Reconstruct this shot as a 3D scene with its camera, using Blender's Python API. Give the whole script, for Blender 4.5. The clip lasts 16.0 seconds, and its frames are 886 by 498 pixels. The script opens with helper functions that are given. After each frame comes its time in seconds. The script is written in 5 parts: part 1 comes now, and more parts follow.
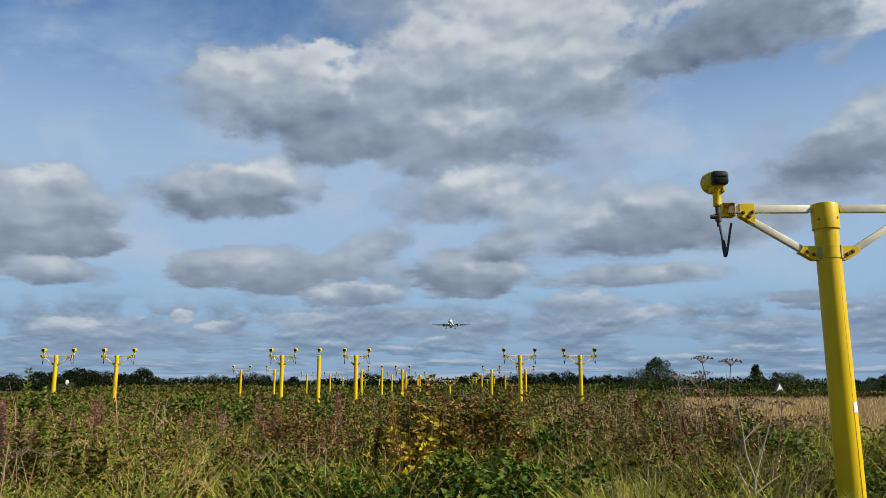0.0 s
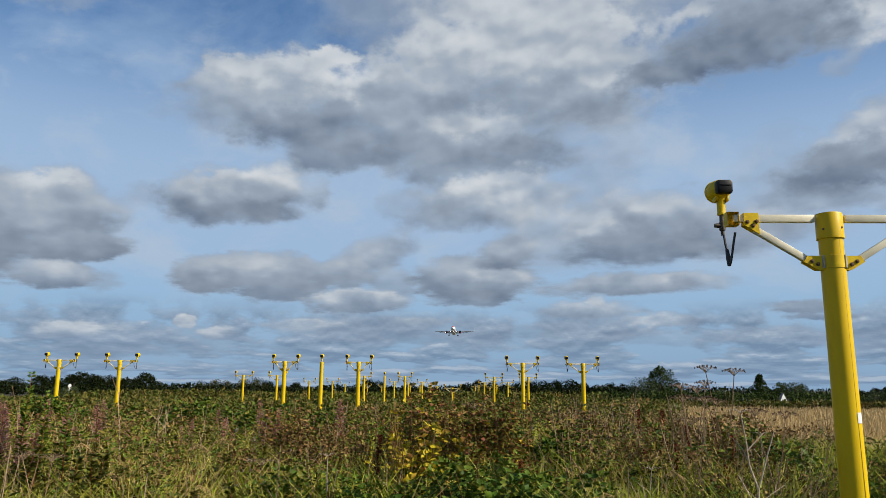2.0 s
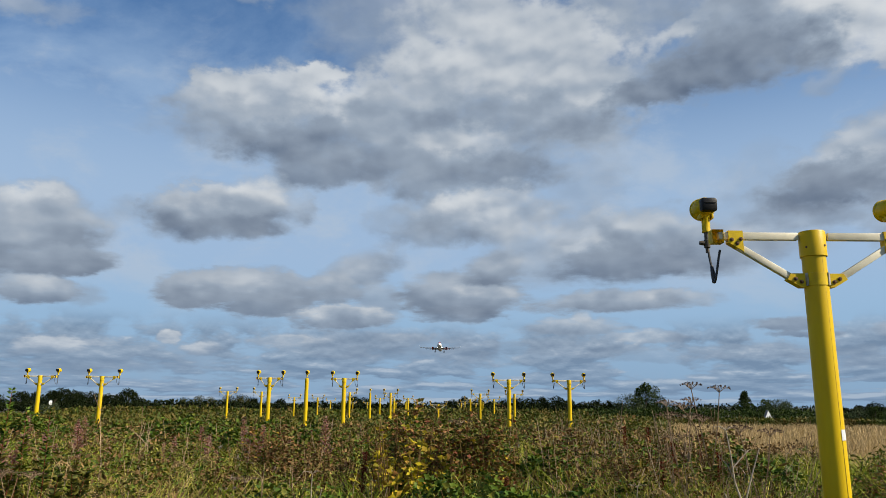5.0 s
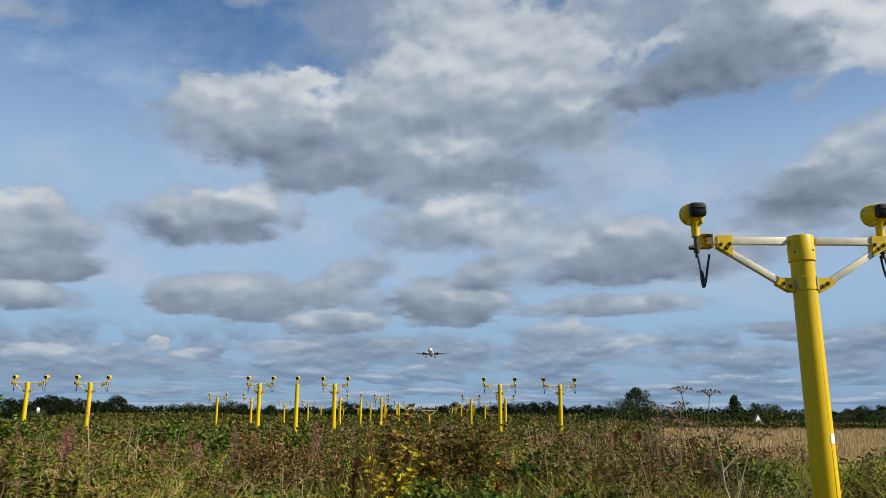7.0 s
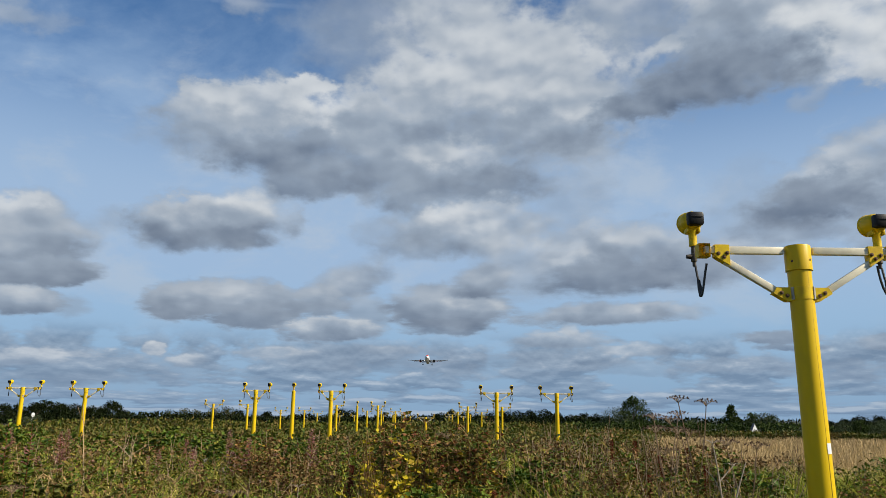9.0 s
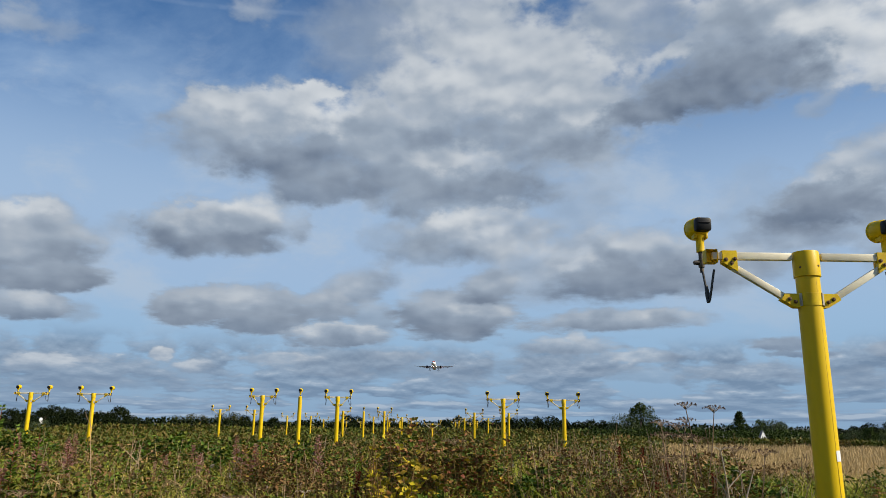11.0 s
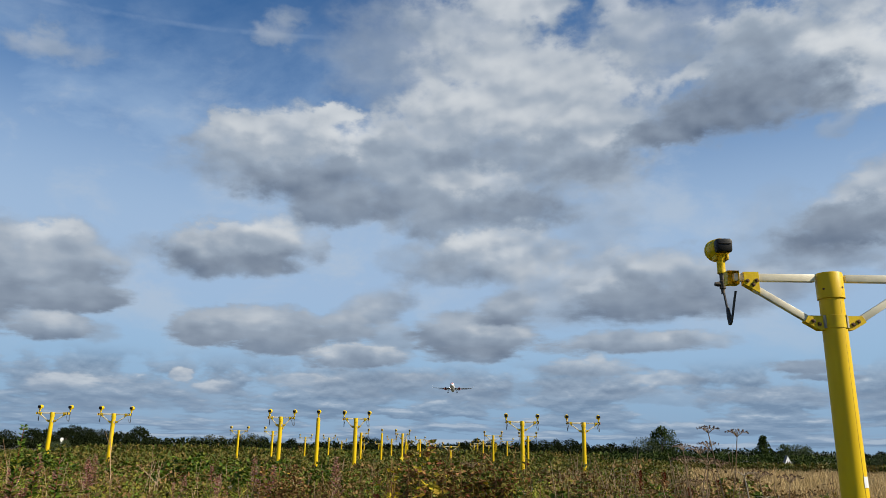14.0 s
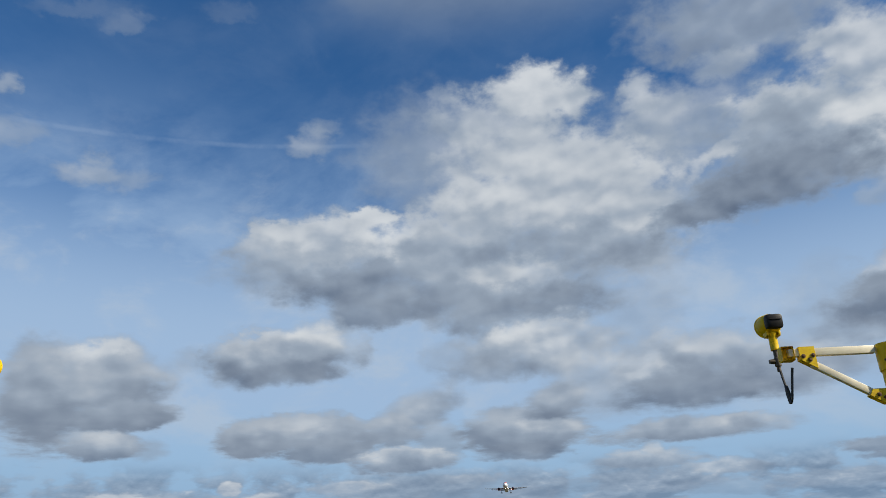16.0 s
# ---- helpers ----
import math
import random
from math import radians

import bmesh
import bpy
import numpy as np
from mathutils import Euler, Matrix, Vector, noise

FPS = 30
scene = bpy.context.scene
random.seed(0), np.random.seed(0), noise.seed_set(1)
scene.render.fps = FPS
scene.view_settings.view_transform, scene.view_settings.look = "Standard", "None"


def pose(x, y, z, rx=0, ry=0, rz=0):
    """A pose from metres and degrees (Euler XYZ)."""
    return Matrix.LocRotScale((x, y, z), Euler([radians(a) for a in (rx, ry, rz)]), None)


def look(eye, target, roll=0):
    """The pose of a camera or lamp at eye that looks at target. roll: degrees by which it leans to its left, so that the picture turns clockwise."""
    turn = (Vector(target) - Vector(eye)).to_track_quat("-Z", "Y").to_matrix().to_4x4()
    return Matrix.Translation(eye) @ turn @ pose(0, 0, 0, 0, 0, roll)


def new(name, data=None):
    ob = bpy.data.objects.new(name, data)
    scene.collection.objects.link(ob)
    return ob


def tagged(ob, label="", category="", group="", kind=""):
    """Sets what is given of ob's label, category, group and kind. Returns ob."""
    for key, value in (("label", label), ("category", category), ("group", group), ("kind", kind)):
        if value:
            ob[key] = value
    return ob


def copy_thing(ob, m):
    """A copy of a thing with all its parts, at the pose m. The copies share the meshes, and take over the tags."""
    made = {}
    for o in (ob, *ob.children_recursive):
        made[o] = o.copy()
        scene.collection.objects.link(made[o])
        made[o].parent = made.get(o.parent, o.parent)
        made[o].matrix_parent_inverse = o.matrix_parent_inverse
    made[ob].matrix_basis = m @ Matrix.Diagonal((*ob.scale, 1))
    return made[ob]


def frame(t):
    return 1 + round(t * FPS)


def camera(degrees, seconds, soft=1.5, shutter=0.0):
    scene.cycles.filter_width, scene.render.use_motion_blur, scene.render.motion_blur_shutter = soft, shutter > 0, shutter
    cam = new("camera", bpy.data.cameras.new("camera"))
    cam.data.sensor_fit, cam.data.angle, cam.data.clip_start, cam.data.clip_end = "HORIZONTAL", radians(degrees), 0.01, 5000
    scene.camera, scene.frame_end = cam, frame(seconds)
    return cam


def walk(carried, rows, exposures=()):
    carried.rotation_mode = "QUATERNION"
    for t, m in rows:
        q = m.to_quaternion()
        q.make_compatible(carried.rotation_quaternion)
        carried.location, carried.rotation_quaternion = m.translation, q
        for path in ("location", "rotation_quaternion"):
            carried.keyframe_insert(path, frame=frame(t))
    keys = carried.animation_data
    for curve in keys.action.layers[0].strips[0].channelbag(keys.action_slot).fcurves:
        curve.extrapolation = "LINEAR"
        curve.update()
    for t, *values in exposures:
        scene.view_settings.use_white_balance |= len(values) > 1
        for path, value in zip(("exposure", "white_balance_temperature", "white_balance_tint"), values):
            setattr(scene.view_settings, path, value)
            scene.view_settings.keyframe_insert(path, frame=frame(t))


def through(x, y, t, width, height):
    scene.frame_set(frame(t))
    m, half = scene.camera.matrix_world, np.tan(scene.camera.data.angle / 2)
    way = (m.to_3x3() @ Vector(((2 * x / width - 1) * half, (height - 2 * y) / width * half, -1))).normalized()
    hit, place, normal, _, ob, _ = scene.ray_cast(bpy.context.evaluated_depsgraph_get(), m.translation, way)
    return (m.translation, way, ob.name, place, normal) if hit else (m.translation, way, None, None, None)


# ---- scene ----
EYE = (0.0, 0.0, 1.7)          # the approach axis runs along +y, the lamp centreline at x = AXIS
AXIS = -6.75
cam = camera(62.0, 16.0, soft=0.65)
# seconds, pitch, lean, yaw
PATH = [
    (0, 10.55, 0.00, 1.18),
    (0.5, 10.95, -0.13, 1.05),
    (1, 11.01, -0.27, 1.07),
    (1.5, 11.00, -0.42, 1.21),
    (2, 11.09, -0.47, 1.36),
    (2.5, 11.17, -0.42, 1.07),
    (3, 11.24, -0.38, 1.15),
    (3.5, 11.30, -0.44, 0.49),
    (4, 11.50, -0.52, 0.34),
    (4.5, 12.02, -0.55, 0.36),
    (7, 12.75, -0.26, -0.39),
    (7.5, 12.93, -0.41, -0.44),
    (8, 13.04, -0.58, -0.51),
    (8.5, 13.07, -0.53, -0.56),
    (9, 13.32, -0.60, -0.66),
    (11.5, 13.77, -0.64, 0.11),
    (12, 13.84, -0.49, 0.39),
    (12.5, 14.07, -0.49, 0.59),
    (13, 13.67, -0.30, 0.98),
    (13.5, 14.59, -0.76, 1.00),
    (14, 15.39, -1.12, 1.22),
    (14.5, 16.09, -0.96, 1.52),
    (15, 17.27, -0.79, 2.05),
    (15.5, 18.73, -0.38, 3.00),
    (16, 22.84, 1.61, 5.38),
]
walk(cam, [(t, pose(*EYE, 90 + p, r, y)) for t, p, r, y in PATH], [(0, 0.48), (16, 0.48)])

# ---- world and sun ----
SUN_AZ, SUN_EL = 110.0, 36.0   # degrees clockwise from +y, and above the horizon
world = bpy.data.worlds.new("sky")
scene.world = world
world.use_nodes = True
WT = world.node_tree
WT.nodes.clear()


class Web:
    """Short hand for a node tree."""

    def __init__(self, tree):
        self.tree = tree

    def node(self, kind, operation=None, vector_type=None):
        n = self.tree.nodes.new(kind)
        if operation:
            n.operation = operation
        if vector_type:
            n.vector_type = vector_type
        return n

    def put(self, socket, value):
        if hasattr(value, "is_linked"):
            self.tree.links.new(value, socket)
        else:
            socket.default_value = value

    def math(self, op, a, b=0.0, c=0.0, clamp=False):
        n = self.node("ShaderNodeMath", operation=op)
        n.use_clamp = clamp
        for i, v in enumerate((a, b, c)):
            self.put(n.inputs[i], v)
        return n.outputs[0]

    def ramp(self, v, lo, hi, a=0.0, b=1.0, smooth=True):
        n = self.node("ShaderNodeMapRange")
        n.interpolation_type = "SMOOTHSTEP" if smooth else "LINEAR"
        for i, x in enumerate((v, lo, hi, a, b)):
            self.put(n.inputs[i], x)
        return n.outputs[0]

    def noise(self, vec, scale, detail=6.0, rough=0.55, warp=0.0):
        n = self.node("ShaderNodeTexNoise")
        self.put(n.inputs["Vector"], vec)
        for key, v in (("Scale", scale), ("Detail", detail), ("Roughness", rough), ("Distortion", warp)):
            n.inputs[key].default_value = v
        return n.outputs["Fac"]

    def vec(self, x, y, z=0.0):
        n = self.node("ShaderNodeCombineXYZ")
        for i, v in enumerate((x, y, z)):
            self.put(n.inputs[i], v)
        return n.outputs[0]

    def mix(self, fac, a, b):
        n = self.node("ShaderNodeMix")
        n.data_type = "RGBA"
        for i, v in ((0, fac), (6, a), (7, b)):
            self.put(n.inputs[i], v)
        return n.outputs[2]


W = Web(WT)
direction = W.node("ShaderNodeTexCoord").outputs["Generated"]
sep = W.node("ShaderNodeSeparateXYZ")
W.put(sep.inputs[0], direction)
az = W.math("MULTIPLY", W.math("ARCTAN2", sep.outputs[0], sep.outputs[1]), 57.2958)
el = W.math("MULTIPLY", W.math("ARCSINE", sep.outputs[2]), 57.2958)
sky_at = W.vec(az, el)
sky_wide = W.vec(az, W.math("MULTIPLY", el, 1.55))
# wandering of the cloud outlines: broad lobes, then small billows
def wander(scale, detail, rough, ax, ay):
    n = W.node("ShaderNodeTexNoise")
    W.put(n.inputs["Vector"], sky_wide)
    for key, v in (("Scale", scale), ("Detail", detail), ("Roughness", rough)):
        n.inputs[key].default_value = v
    s = W.node("ShaderNodeVectorMath", operation="MULTIPLY_ADD")
    W.put(s.inputs[0], n.outputs["Color"])
    s.inputs[1].default_value, s.inputs[2].default_value = (ax, ay, 0.0), (-ax / 2, -ay / 2, 0.0)
    return s.outputs[0]


both = W.node("ShaderNodeVectorMath", operation="ADD")
W.put(both.inputs[0], wander(0.42, 2.0, 0.45, 3.6, 2.0))
W.put(both.inputs[1], wander(1.9, 3.0, 0.55, 1.0, 0.7))
calm = W.node("ShaderNodeVectorMath", operation="SCALE")
W.put(calm.inputs[0], both.outputs[0])
W.put(calm.inputs["Scale"], W.ramp(el, 3, 22, 0.28, 1.0))
moved = W.node("ShaderNodeVectorMath", operation="ADD")
W.put(moved.inputs[0], sky_at)
W.put(moved.inputs[1], calm.outputs[0])
SKY_UV = moved.outputs[0]
edge_high = W.noise(sky_wide, 0.36, 7, 0.54, 0.15)
edge_low = W.noise(W.vec(W.math("MULTIPLY", az, 0.55), W.math("MULTIPLY", el, 2.0)), 0.95, 6, 0.55, 0.1)
edge = W.math("ADD", W.math("MULTIPLY", edge_high, W.ramp(el, 5, 15)), W.math("MULTIPLY", edge_low, W.ramp(el, 15, 5)))
fray = W.math("MULTIPLY_ADD", edge, 2.4, -1.2)
relief = W.noise(sky_wide, 0.26, 2.5, 0.45)
above = W.noise(W.vec(W.math("ADD", az, 0.5), W.math("MULTIPLY", W.math("ADD", el, 0.8), 1.55)), 0.26, 2.5, 0.45)
swell = W.math("MULTIPLY", W.math("SUBTRACT", relief, above), 1.3)
rise = W.math("MULTIPLY", swell, 1.5)
bare, shade = 1.0, 0.0


def puff(a, e, ra, re, tilt, top, base, thick=1.0, soft=0.4):
    """One billow of cumulus over those behind it: where it floats (degrees), its half sizes, its tilt, how light its top and base are, how thick it is and how soft its edge."""
    global bare, shade
    m = W.node("ShaderNodeMapping", vector_type="TEXTURE")
    # a trace of the billow behind, so that they are worked out one after another
    after = W.node("ShaderNodeVectorMath", operation="MULTIPLY_ADD")
    W.put(after.inputs[0], W.vec(bare, shade))
    after.inputs[1].default_value = (1e-5, 1e-5, 0.0)
    W.put(after.inputs[2], SKY_UV)
    W.put(m.inputs[0], after.outputs[0])
    m.inputs[1].default_value, m.inputs[2].default_value = (a, e, 0), (0, 0, radians(tilt))
    m.inputs[3].default_value = (ra, re, 1)
    s = W.node("ShaderNodeSeparateXYZ")
    W.put(s.inputs[0], m.outputs[0])
    # flatter below than above
    y = W.math("MULTIPLY_ADD", W.math("MINIMUM", s.outputs[1], 0.0), 0.25, s.outputs[1])
    d = W.math("MULTIPLY_ADD", y, y, W.math("MULTIPLY_ADD", s.outputs[0], s.outputs[0], fray))
    blur = soft * (1.1 if e < 10 else 1.5)
    mask = W.ramp(d, 1 + blur, 1 - blur, 0.0, thick)
    light = W.ramp(W.math("ADD", s.outputs[1], rise), -0.75, 0.85, base, top + 0.06)
    shade = W.math("MULTIPLY_ADD", mask, W.math("SUBTRACT", light, shade), shade)
    bare = W.math("MULTIPLY", bare, W.math("SUBTRACT", 1.0, mask))


# the cloud field, from the back to the front
# thin high cloud
puff(-4.3, 29.2, 6.70, 4.44, 2, 0.15, 0.05, 0.4, 0.7)
puff(14.6, 27.5, 3.90, 4.64, 22, 0.2, 0.1, 0.4, 0.7)
puff(-5.6, 30.3, 5.53, 4.31, -1, 0.2, 0.1, 0.4, 0.8)
puff(18.1, 29.8, 6.12, 2.85, 2, 0.3, 0.15, 0.6, 0.7)
puff(22.4, 36.1, 8.37, 3.45, -6, 0, -0.12, 0.8, 0.6)
# towers over the great cloud
puff(30.7, 31.1, 4.45, 3.29, -19, 0.55, 0.2, 0.9, 0.5)
puff(20.3, 33.5, 2.86, 1.03, -0, 0.45, 0.3, 0.55, 0.7)
puff(4.8, 34.0, 4.67, 2.43, -6, 0.62, 0.35, 0.95, 0.4)
puff(0.5, 32.0, 5.57, 2.13, -4, 0.42, 0.2, 0.8, 0.6)
puff(6.2, 29.1, 9.14, 2.56, -6, 0.38, 0.2, 0.85, 0.6)
puff(13.8, 31.4, 3.46, 2.09, 8, 0.35, 0.2, 0.6, 0.7)
puff(13.2, 32.7, 1.71, 1.48, -10, 0.5, 0.3, 0.7, 0.6)
# the great cloud, its sunlit side
puff(4.3, 26.4, 9.42, 4.55, -1, 0.42, 0.25, 0.95, 0.5)
puff(9.7, 23.9, 5.74, 5.42, -3, 0.42, 0.1, 0.95, 0.45)
puff(-0.9, 25.2, 5.44, 2.60, 1, 0.45, 0.25, 0.9, 0.5)
puff(-18.5, 22.6, 3.31, 1.94, 7, 0.35, 0.1, 0.9, 0.45)
puff(-19.5, 24.0, 0.93, 0.88, 8, 0.5, 0.3, 0.8, 0.6)
puff(-14.2, 23.3, 5.32, 2.27, 6, 0.48, 0.2, 0.95, 0.4)
puff(-11.2, 25.1, 2.01, 1.07, 5, 0.6, 0.45, 0.95, 0.4)
puff(-8.3, 22.8, 4.36, 2.19, 4, 0.75, 0.4, 0.95, 0.6)
puff(-3.7, 22.1, 5.58, 3.41, 2, 0.2, -0.05, 0.95, 0.5)
# its shaded base
puff(-15.4, 21.0, 6.50, 1.99, 6, 0.08, -0.25, 0.85, 0.7)
puff(-12.4, 19.8, 5.30, 1.86, 5, -0.25, -0.6, 0.95, 0.6)
puff(-9.9, 17.9, 4.23, 1.46, 4, -0.35, -0.5, 0.9, 0.5)
puff(-5.0, 19.7, 5.50, 2.59, 2, 0, -0.3, 0.9, 0.6)
puff(4.8, 22.1, 7.41, 1.88, -1, -0.1, -0.35, 0.85, 0.7)
puff(2.2, 19.6, 5.08, 2.16, -0, 0.35, 0, 0.9, 0.6)
puff(1.0, 20.3, 2.78, 1.30, 0, 0.5, 0.3, 0.5, 0.9)
puff(5.2, 18.1, 3.88, 1.65, -1, -0.3, -0.55, 0.9, 0.6)
puff(-1.7, 17.7, 4.35, 2.00, 1, -0.1, -0.4, 0.9, 0.5)
puff(2.7, 14.9, 6.10, 2.28, 0, 0.52, 0, 0.9, 0.5)
puff(0.6, 15.5, 2.28, 1.05, 1, 0.69, 0.3, 0.6, 0.7)
puff(-0.7, 13.4, 4.05, 1.14, 1, 0.04, -0.4, 0.8, 0.6)
puff(-4.3, 14.3, 2.25, 1.22, 2, 0.04, -0.2, 0.5, 0.7)
puff(11.0, 16.9, 3.06, 2.62, 32, 0.24, -0.1, 0.45, 0.8)
# the small cloud beside it
puff(-20.7, 14.2, 2.58, 1.64, 6, 0.39, -0.2, 0.9, 0.45)
puff(-17.4, 14.3, 5.57, 2.01, 5, 0.34, -0.4, 1, 0.35)
puff(-15.4, 15.6, 3.18, 1.52, 5, 0.55, 0.15, 0.95, 0.6)
puff(-17.7, 12.9, 4.29, 0.84, 5, -0.4, -0.6, 0.9, 0.6)
puff(-11.8, 14.7, 0.96, 1.12, 4, 0.09, -0.2, 0.6, 0.7)
puff(-24.3, 13.8, 1.70, 0.96, 7, 0.04, -0.15, 0.45, 0.9)
# the bank of cumulus towards the west
puff(-33.5, 10.6, 3.13, 4.22, 8, 0.19, -0.3, 1, 0.35)
puff(-30.2, 13.5, 3.23, 1.60, 8, 0.49, 0, 0.95, 0.4)
puff(-29.3, 11.7, 3.94, 2.11, 7, 0.14, -0.35, 1, 0.4)
puff(-28.6, 9.7, 3.95, 1.31, 6, -0.01, -0.42, 1, 0.4)
puff(-29.5, 7.6, 2.67, 1.03, 5, 0.24, -0.42, 0.95, 0.4)
puff(-26.4, 7.6, 1.20, 0.78, 4, 0.04, -0.25, 0.55, 0.8)
puff(-30.3, 8.4, 1.98, 0.38, 6, 0.54, 0.3, 0.6, 0.8)
# low cumulus
puff(-18.7, 8.4, 3.36, 1.57, 3, 0.19, -0.35, 1, 0.35)
puff(-15.1, 9.0, 4.12, 1.43, 3, 0.26, -0.25, 0.95, 0.4)
puff(-13.8, 7.6, 3.52, 1.14, 2, -0.2, -0.48, 0.95, 0.4)
puff(-12.0, 8.4, 2.11, 1.45, 2, 0.09, -0.3, 0.8, 0.5)
puff(-6.9, 10.3, 3.15, 1.66, 24, 0.19, -0.28, 0.9, 0.5)
puff(-9.2, 8.8, 2.37, 1.38, 2, 0.19, -0.3, 0.9, 0.45)
puff(-5.3, 8.2, 1.75, 1.39, 1, 0.09, -0.25, 0.7, 0.6)
puff(-8.2, 6.8, 4.08, 0.99, 2, 0.49, -0.45, 0.95, 0.45)
puff(1.1, 8.6, 5.08, 1.92, 0, 0.14, -0.42, 0.95, 0.4)
puff(3.6, 10.6, 2.58, 1.58, 20, 0.09, -0.45, 0.95, 0.4)
puff(2.9, 8.9, 2.92, 0.61, 0, 0.59, 0.2, 0.7, 0.7)
puff(0.7, 7.2, 3.74, 0.70, 1, -0.4, -0.6, 0.85, 0.5)
puff(6.9, 11.8, 3.54, 2.70, -1, 0.42, 0.05, 0.75, 0.7)
puff(11.6, 13.0, 4.12, 1.90, 8, 0.56, 0.05, 0.8, 0.6)
puff(9.6, 13.7, 1.58, 0.87, 18, -0.01, -0.25, 0.5, 0.8)
puff(15.6, 13.0, 4.83, 1.87, 5, 0.36, -0.2, 0.9, 0.5)
puff(19.9, 11.5, 4.80, 1.91, 2, 0.24, -0.35, 0.9, 0.5)
puff(14.0, 10.8, 5.91, 1.53, 3, -0.3, -0.58, 0.95, 0.5)
puff(24.1, 12.7, 3.81, 2.42, -5, 0.29, -0.1, 0.55, 0.8)
puff(12.5, 8.1, 5.91, 0.94, 2, 0.19, -0.4, 0.95, 0.5)
puff(17.4, 8.3, 3.04, 0.63, -2, 0.39, -0.1, 0.7, 0.6)
# the dark cloud towards the sun's side
puff(23.6, 16.0, 2.34, 2.43, -6, 0.14, -0.15, 0.35, 0.9)
puff(30.8, 17.6, 4.88, 2.09, 18, 0.4, 0.05, 0.9, 0.5)
puff(32.2, 15.3, 3.19, 2.33, -8, 0.15, -0.3, 0.9, 0.5)
puff(28.0, 15.4, 4.53, 1.88, 6, -0.3, -0.65, 0.95, 0.5)
puff(26.8, 13.6, 4.04, 0.95, -6, -0.3, -0.4, 0.7, 0.7)
puff(33.2, 12.1, 2.58, 2.23, -7, 0.14, -0.3, 0.8, 0.6)
# the grey cloud high on the sunny side
puff(24.6, 29.5, 4.62, 1.63, -7, 0.7, 0.35, 0.95, 0.45)
puff(25.4, 27.2, 6.86, 3.77, -10, 0.1, -0.2, 0.95, 0.5)
puff(14.0, 24.2, 3.04, 1.45, 24, 0.35, 0.2, 0.6, 0.8)
puff(18.3, 27.3, 2.87, 0.68, 31, 0.5, 0.4, 0.75, 0.9)
puff(31.1, 26.2, 4.78, 3.33, -13, 0.7, 0.45, 0.95, 0.7)
puff(33.2, 23.5, 2.78, 1.23, -13, 0.6, 0.4, 0.8, 0.6)
puff(35.5, 25.0, 3.02, 3.14, -14, 0.8, 0.3, 0.9, 0.5)
puff(18.0, 24.1, 5.30, 1.57, 13, -0.3, -0.62, 0.95, 0.45)
puff(23.1, 24.8, 6.04, 2.31, 6, -0.42, -0.66, 0.95, 0.6)
puff(28.4, 22.4, 1.40, 0.78, 11, 0.4, 0.25, 0.55, 0.8)
# tufts in the blue
puff(-16.1, 30.6, 1.66, 1.10, 4, 0.45, 0.25, 0.6, 0.9)
puff(-15.3, 32.0, 1.69, 0.68, 3, 0.4, 0.3, 0.4, 1)
puff(-33.4, 26.5, 1.90, 0.94, 11, 0.32, 0.1, 0.65, 0.8)
puff(-30.5, 26.5, 1.65, 0.72, 9, 0.2, 0.1, 0.4, 0.9)
puff(-38.7, 28.1, 1.83, 0.90, 14, 0.28, 0.1, 0.45, 0.9)
puff(-40.2, 31.0, 0.88, 0.88, 16, 0.5, 0.3, 0.6, 0.8)
puff(-32.4, 37.1, 1.78, 0.60, 13, 0.3, 0.2, 0.3, 1)
puff(-35.8, 37.2, 3.39, 0.51, 15, 0.2, 0.1, 0.2, 1)
puff(-23.9, 39.5, 1.70, 0.62, 8, 0.2, 0.1, 0.16, 1)
puff(-4.0, 34.3, 1.46, 0.84, -2, 0.4, 0.3, 0.5, 0.9)
# banks low over the horizon
puff(-23.4, 3.4, 6.89, 1.18, 2, 0.1, -0.3, 0.47, 0.5)
puff(-28.4, 4.1, 2.21, 0.68, 3, 0.5, 0.05, 0.9, 0.5)
puff(-25.3, 4.5, 1.42, 0.31, 3, 0.6, 0.4, 0.6, 0.8)
puff(-20.8, 5.0, 0.91, 0.60, 3, 0.5, 0.15, 0.95, 0.45)
puff(-18.4, 4.3, 1.41, 0.53, 2, 0.5, 0.1, 0.85, 0.5)
puff(-25.8, 2.6, 4.52, 0.38, 2, 0.25, -0.2, 0.39, 0.7)
puff(-5.8, 4.8, 7.71, 1.11, 1, 0.05, -0.4, 0.5, 0.5)
puff(-12.2, 5.1, 2.91, 0.55, 2, 0.5, 0.2, 0.8, 0.6)
puff(-3.2, 5.5, 2.61, 0.34, 1, 0.3, 0.1, 0.6, 0.8)
puff(-2.3, 4.2, 6.91, 0.56, 1, -0.3, -0.5, 0.47, 0.6)
puff(9.8, 6.2, 3.84, 0.85, -0, 0.4, -0.1, 0.85, 0.6)
puff(10.3, 7.0, 0.68, 0.51, -1, 0.69, 0.3, 0.7, 0.7)
puff(8.9, 4.7, 6.79, 0.85, -0, -0.05, -0.48, 0.5, 0.5)
puff(15.2, 5.4, 2.70, 0.58, -1, 0.4, -0.1, 0.8, 0.6)
puff(16.0, 4.1, 4.84, 0.54, -1, 0.4, -0.2, 0.44, 0.6)
puff(25.2, 6.1, 2.72, 0.59, -2, -0.1, -0.4, 0.9, 0.45)
puff(25.8, 5.4, 2.36, 0.35, -2, -0.4, -0.55, 0.85, 0.5)
puff(29.0, 3.7, 4.37, 0.76, -1, 0.1, -0.4, 0.5, 0.5)
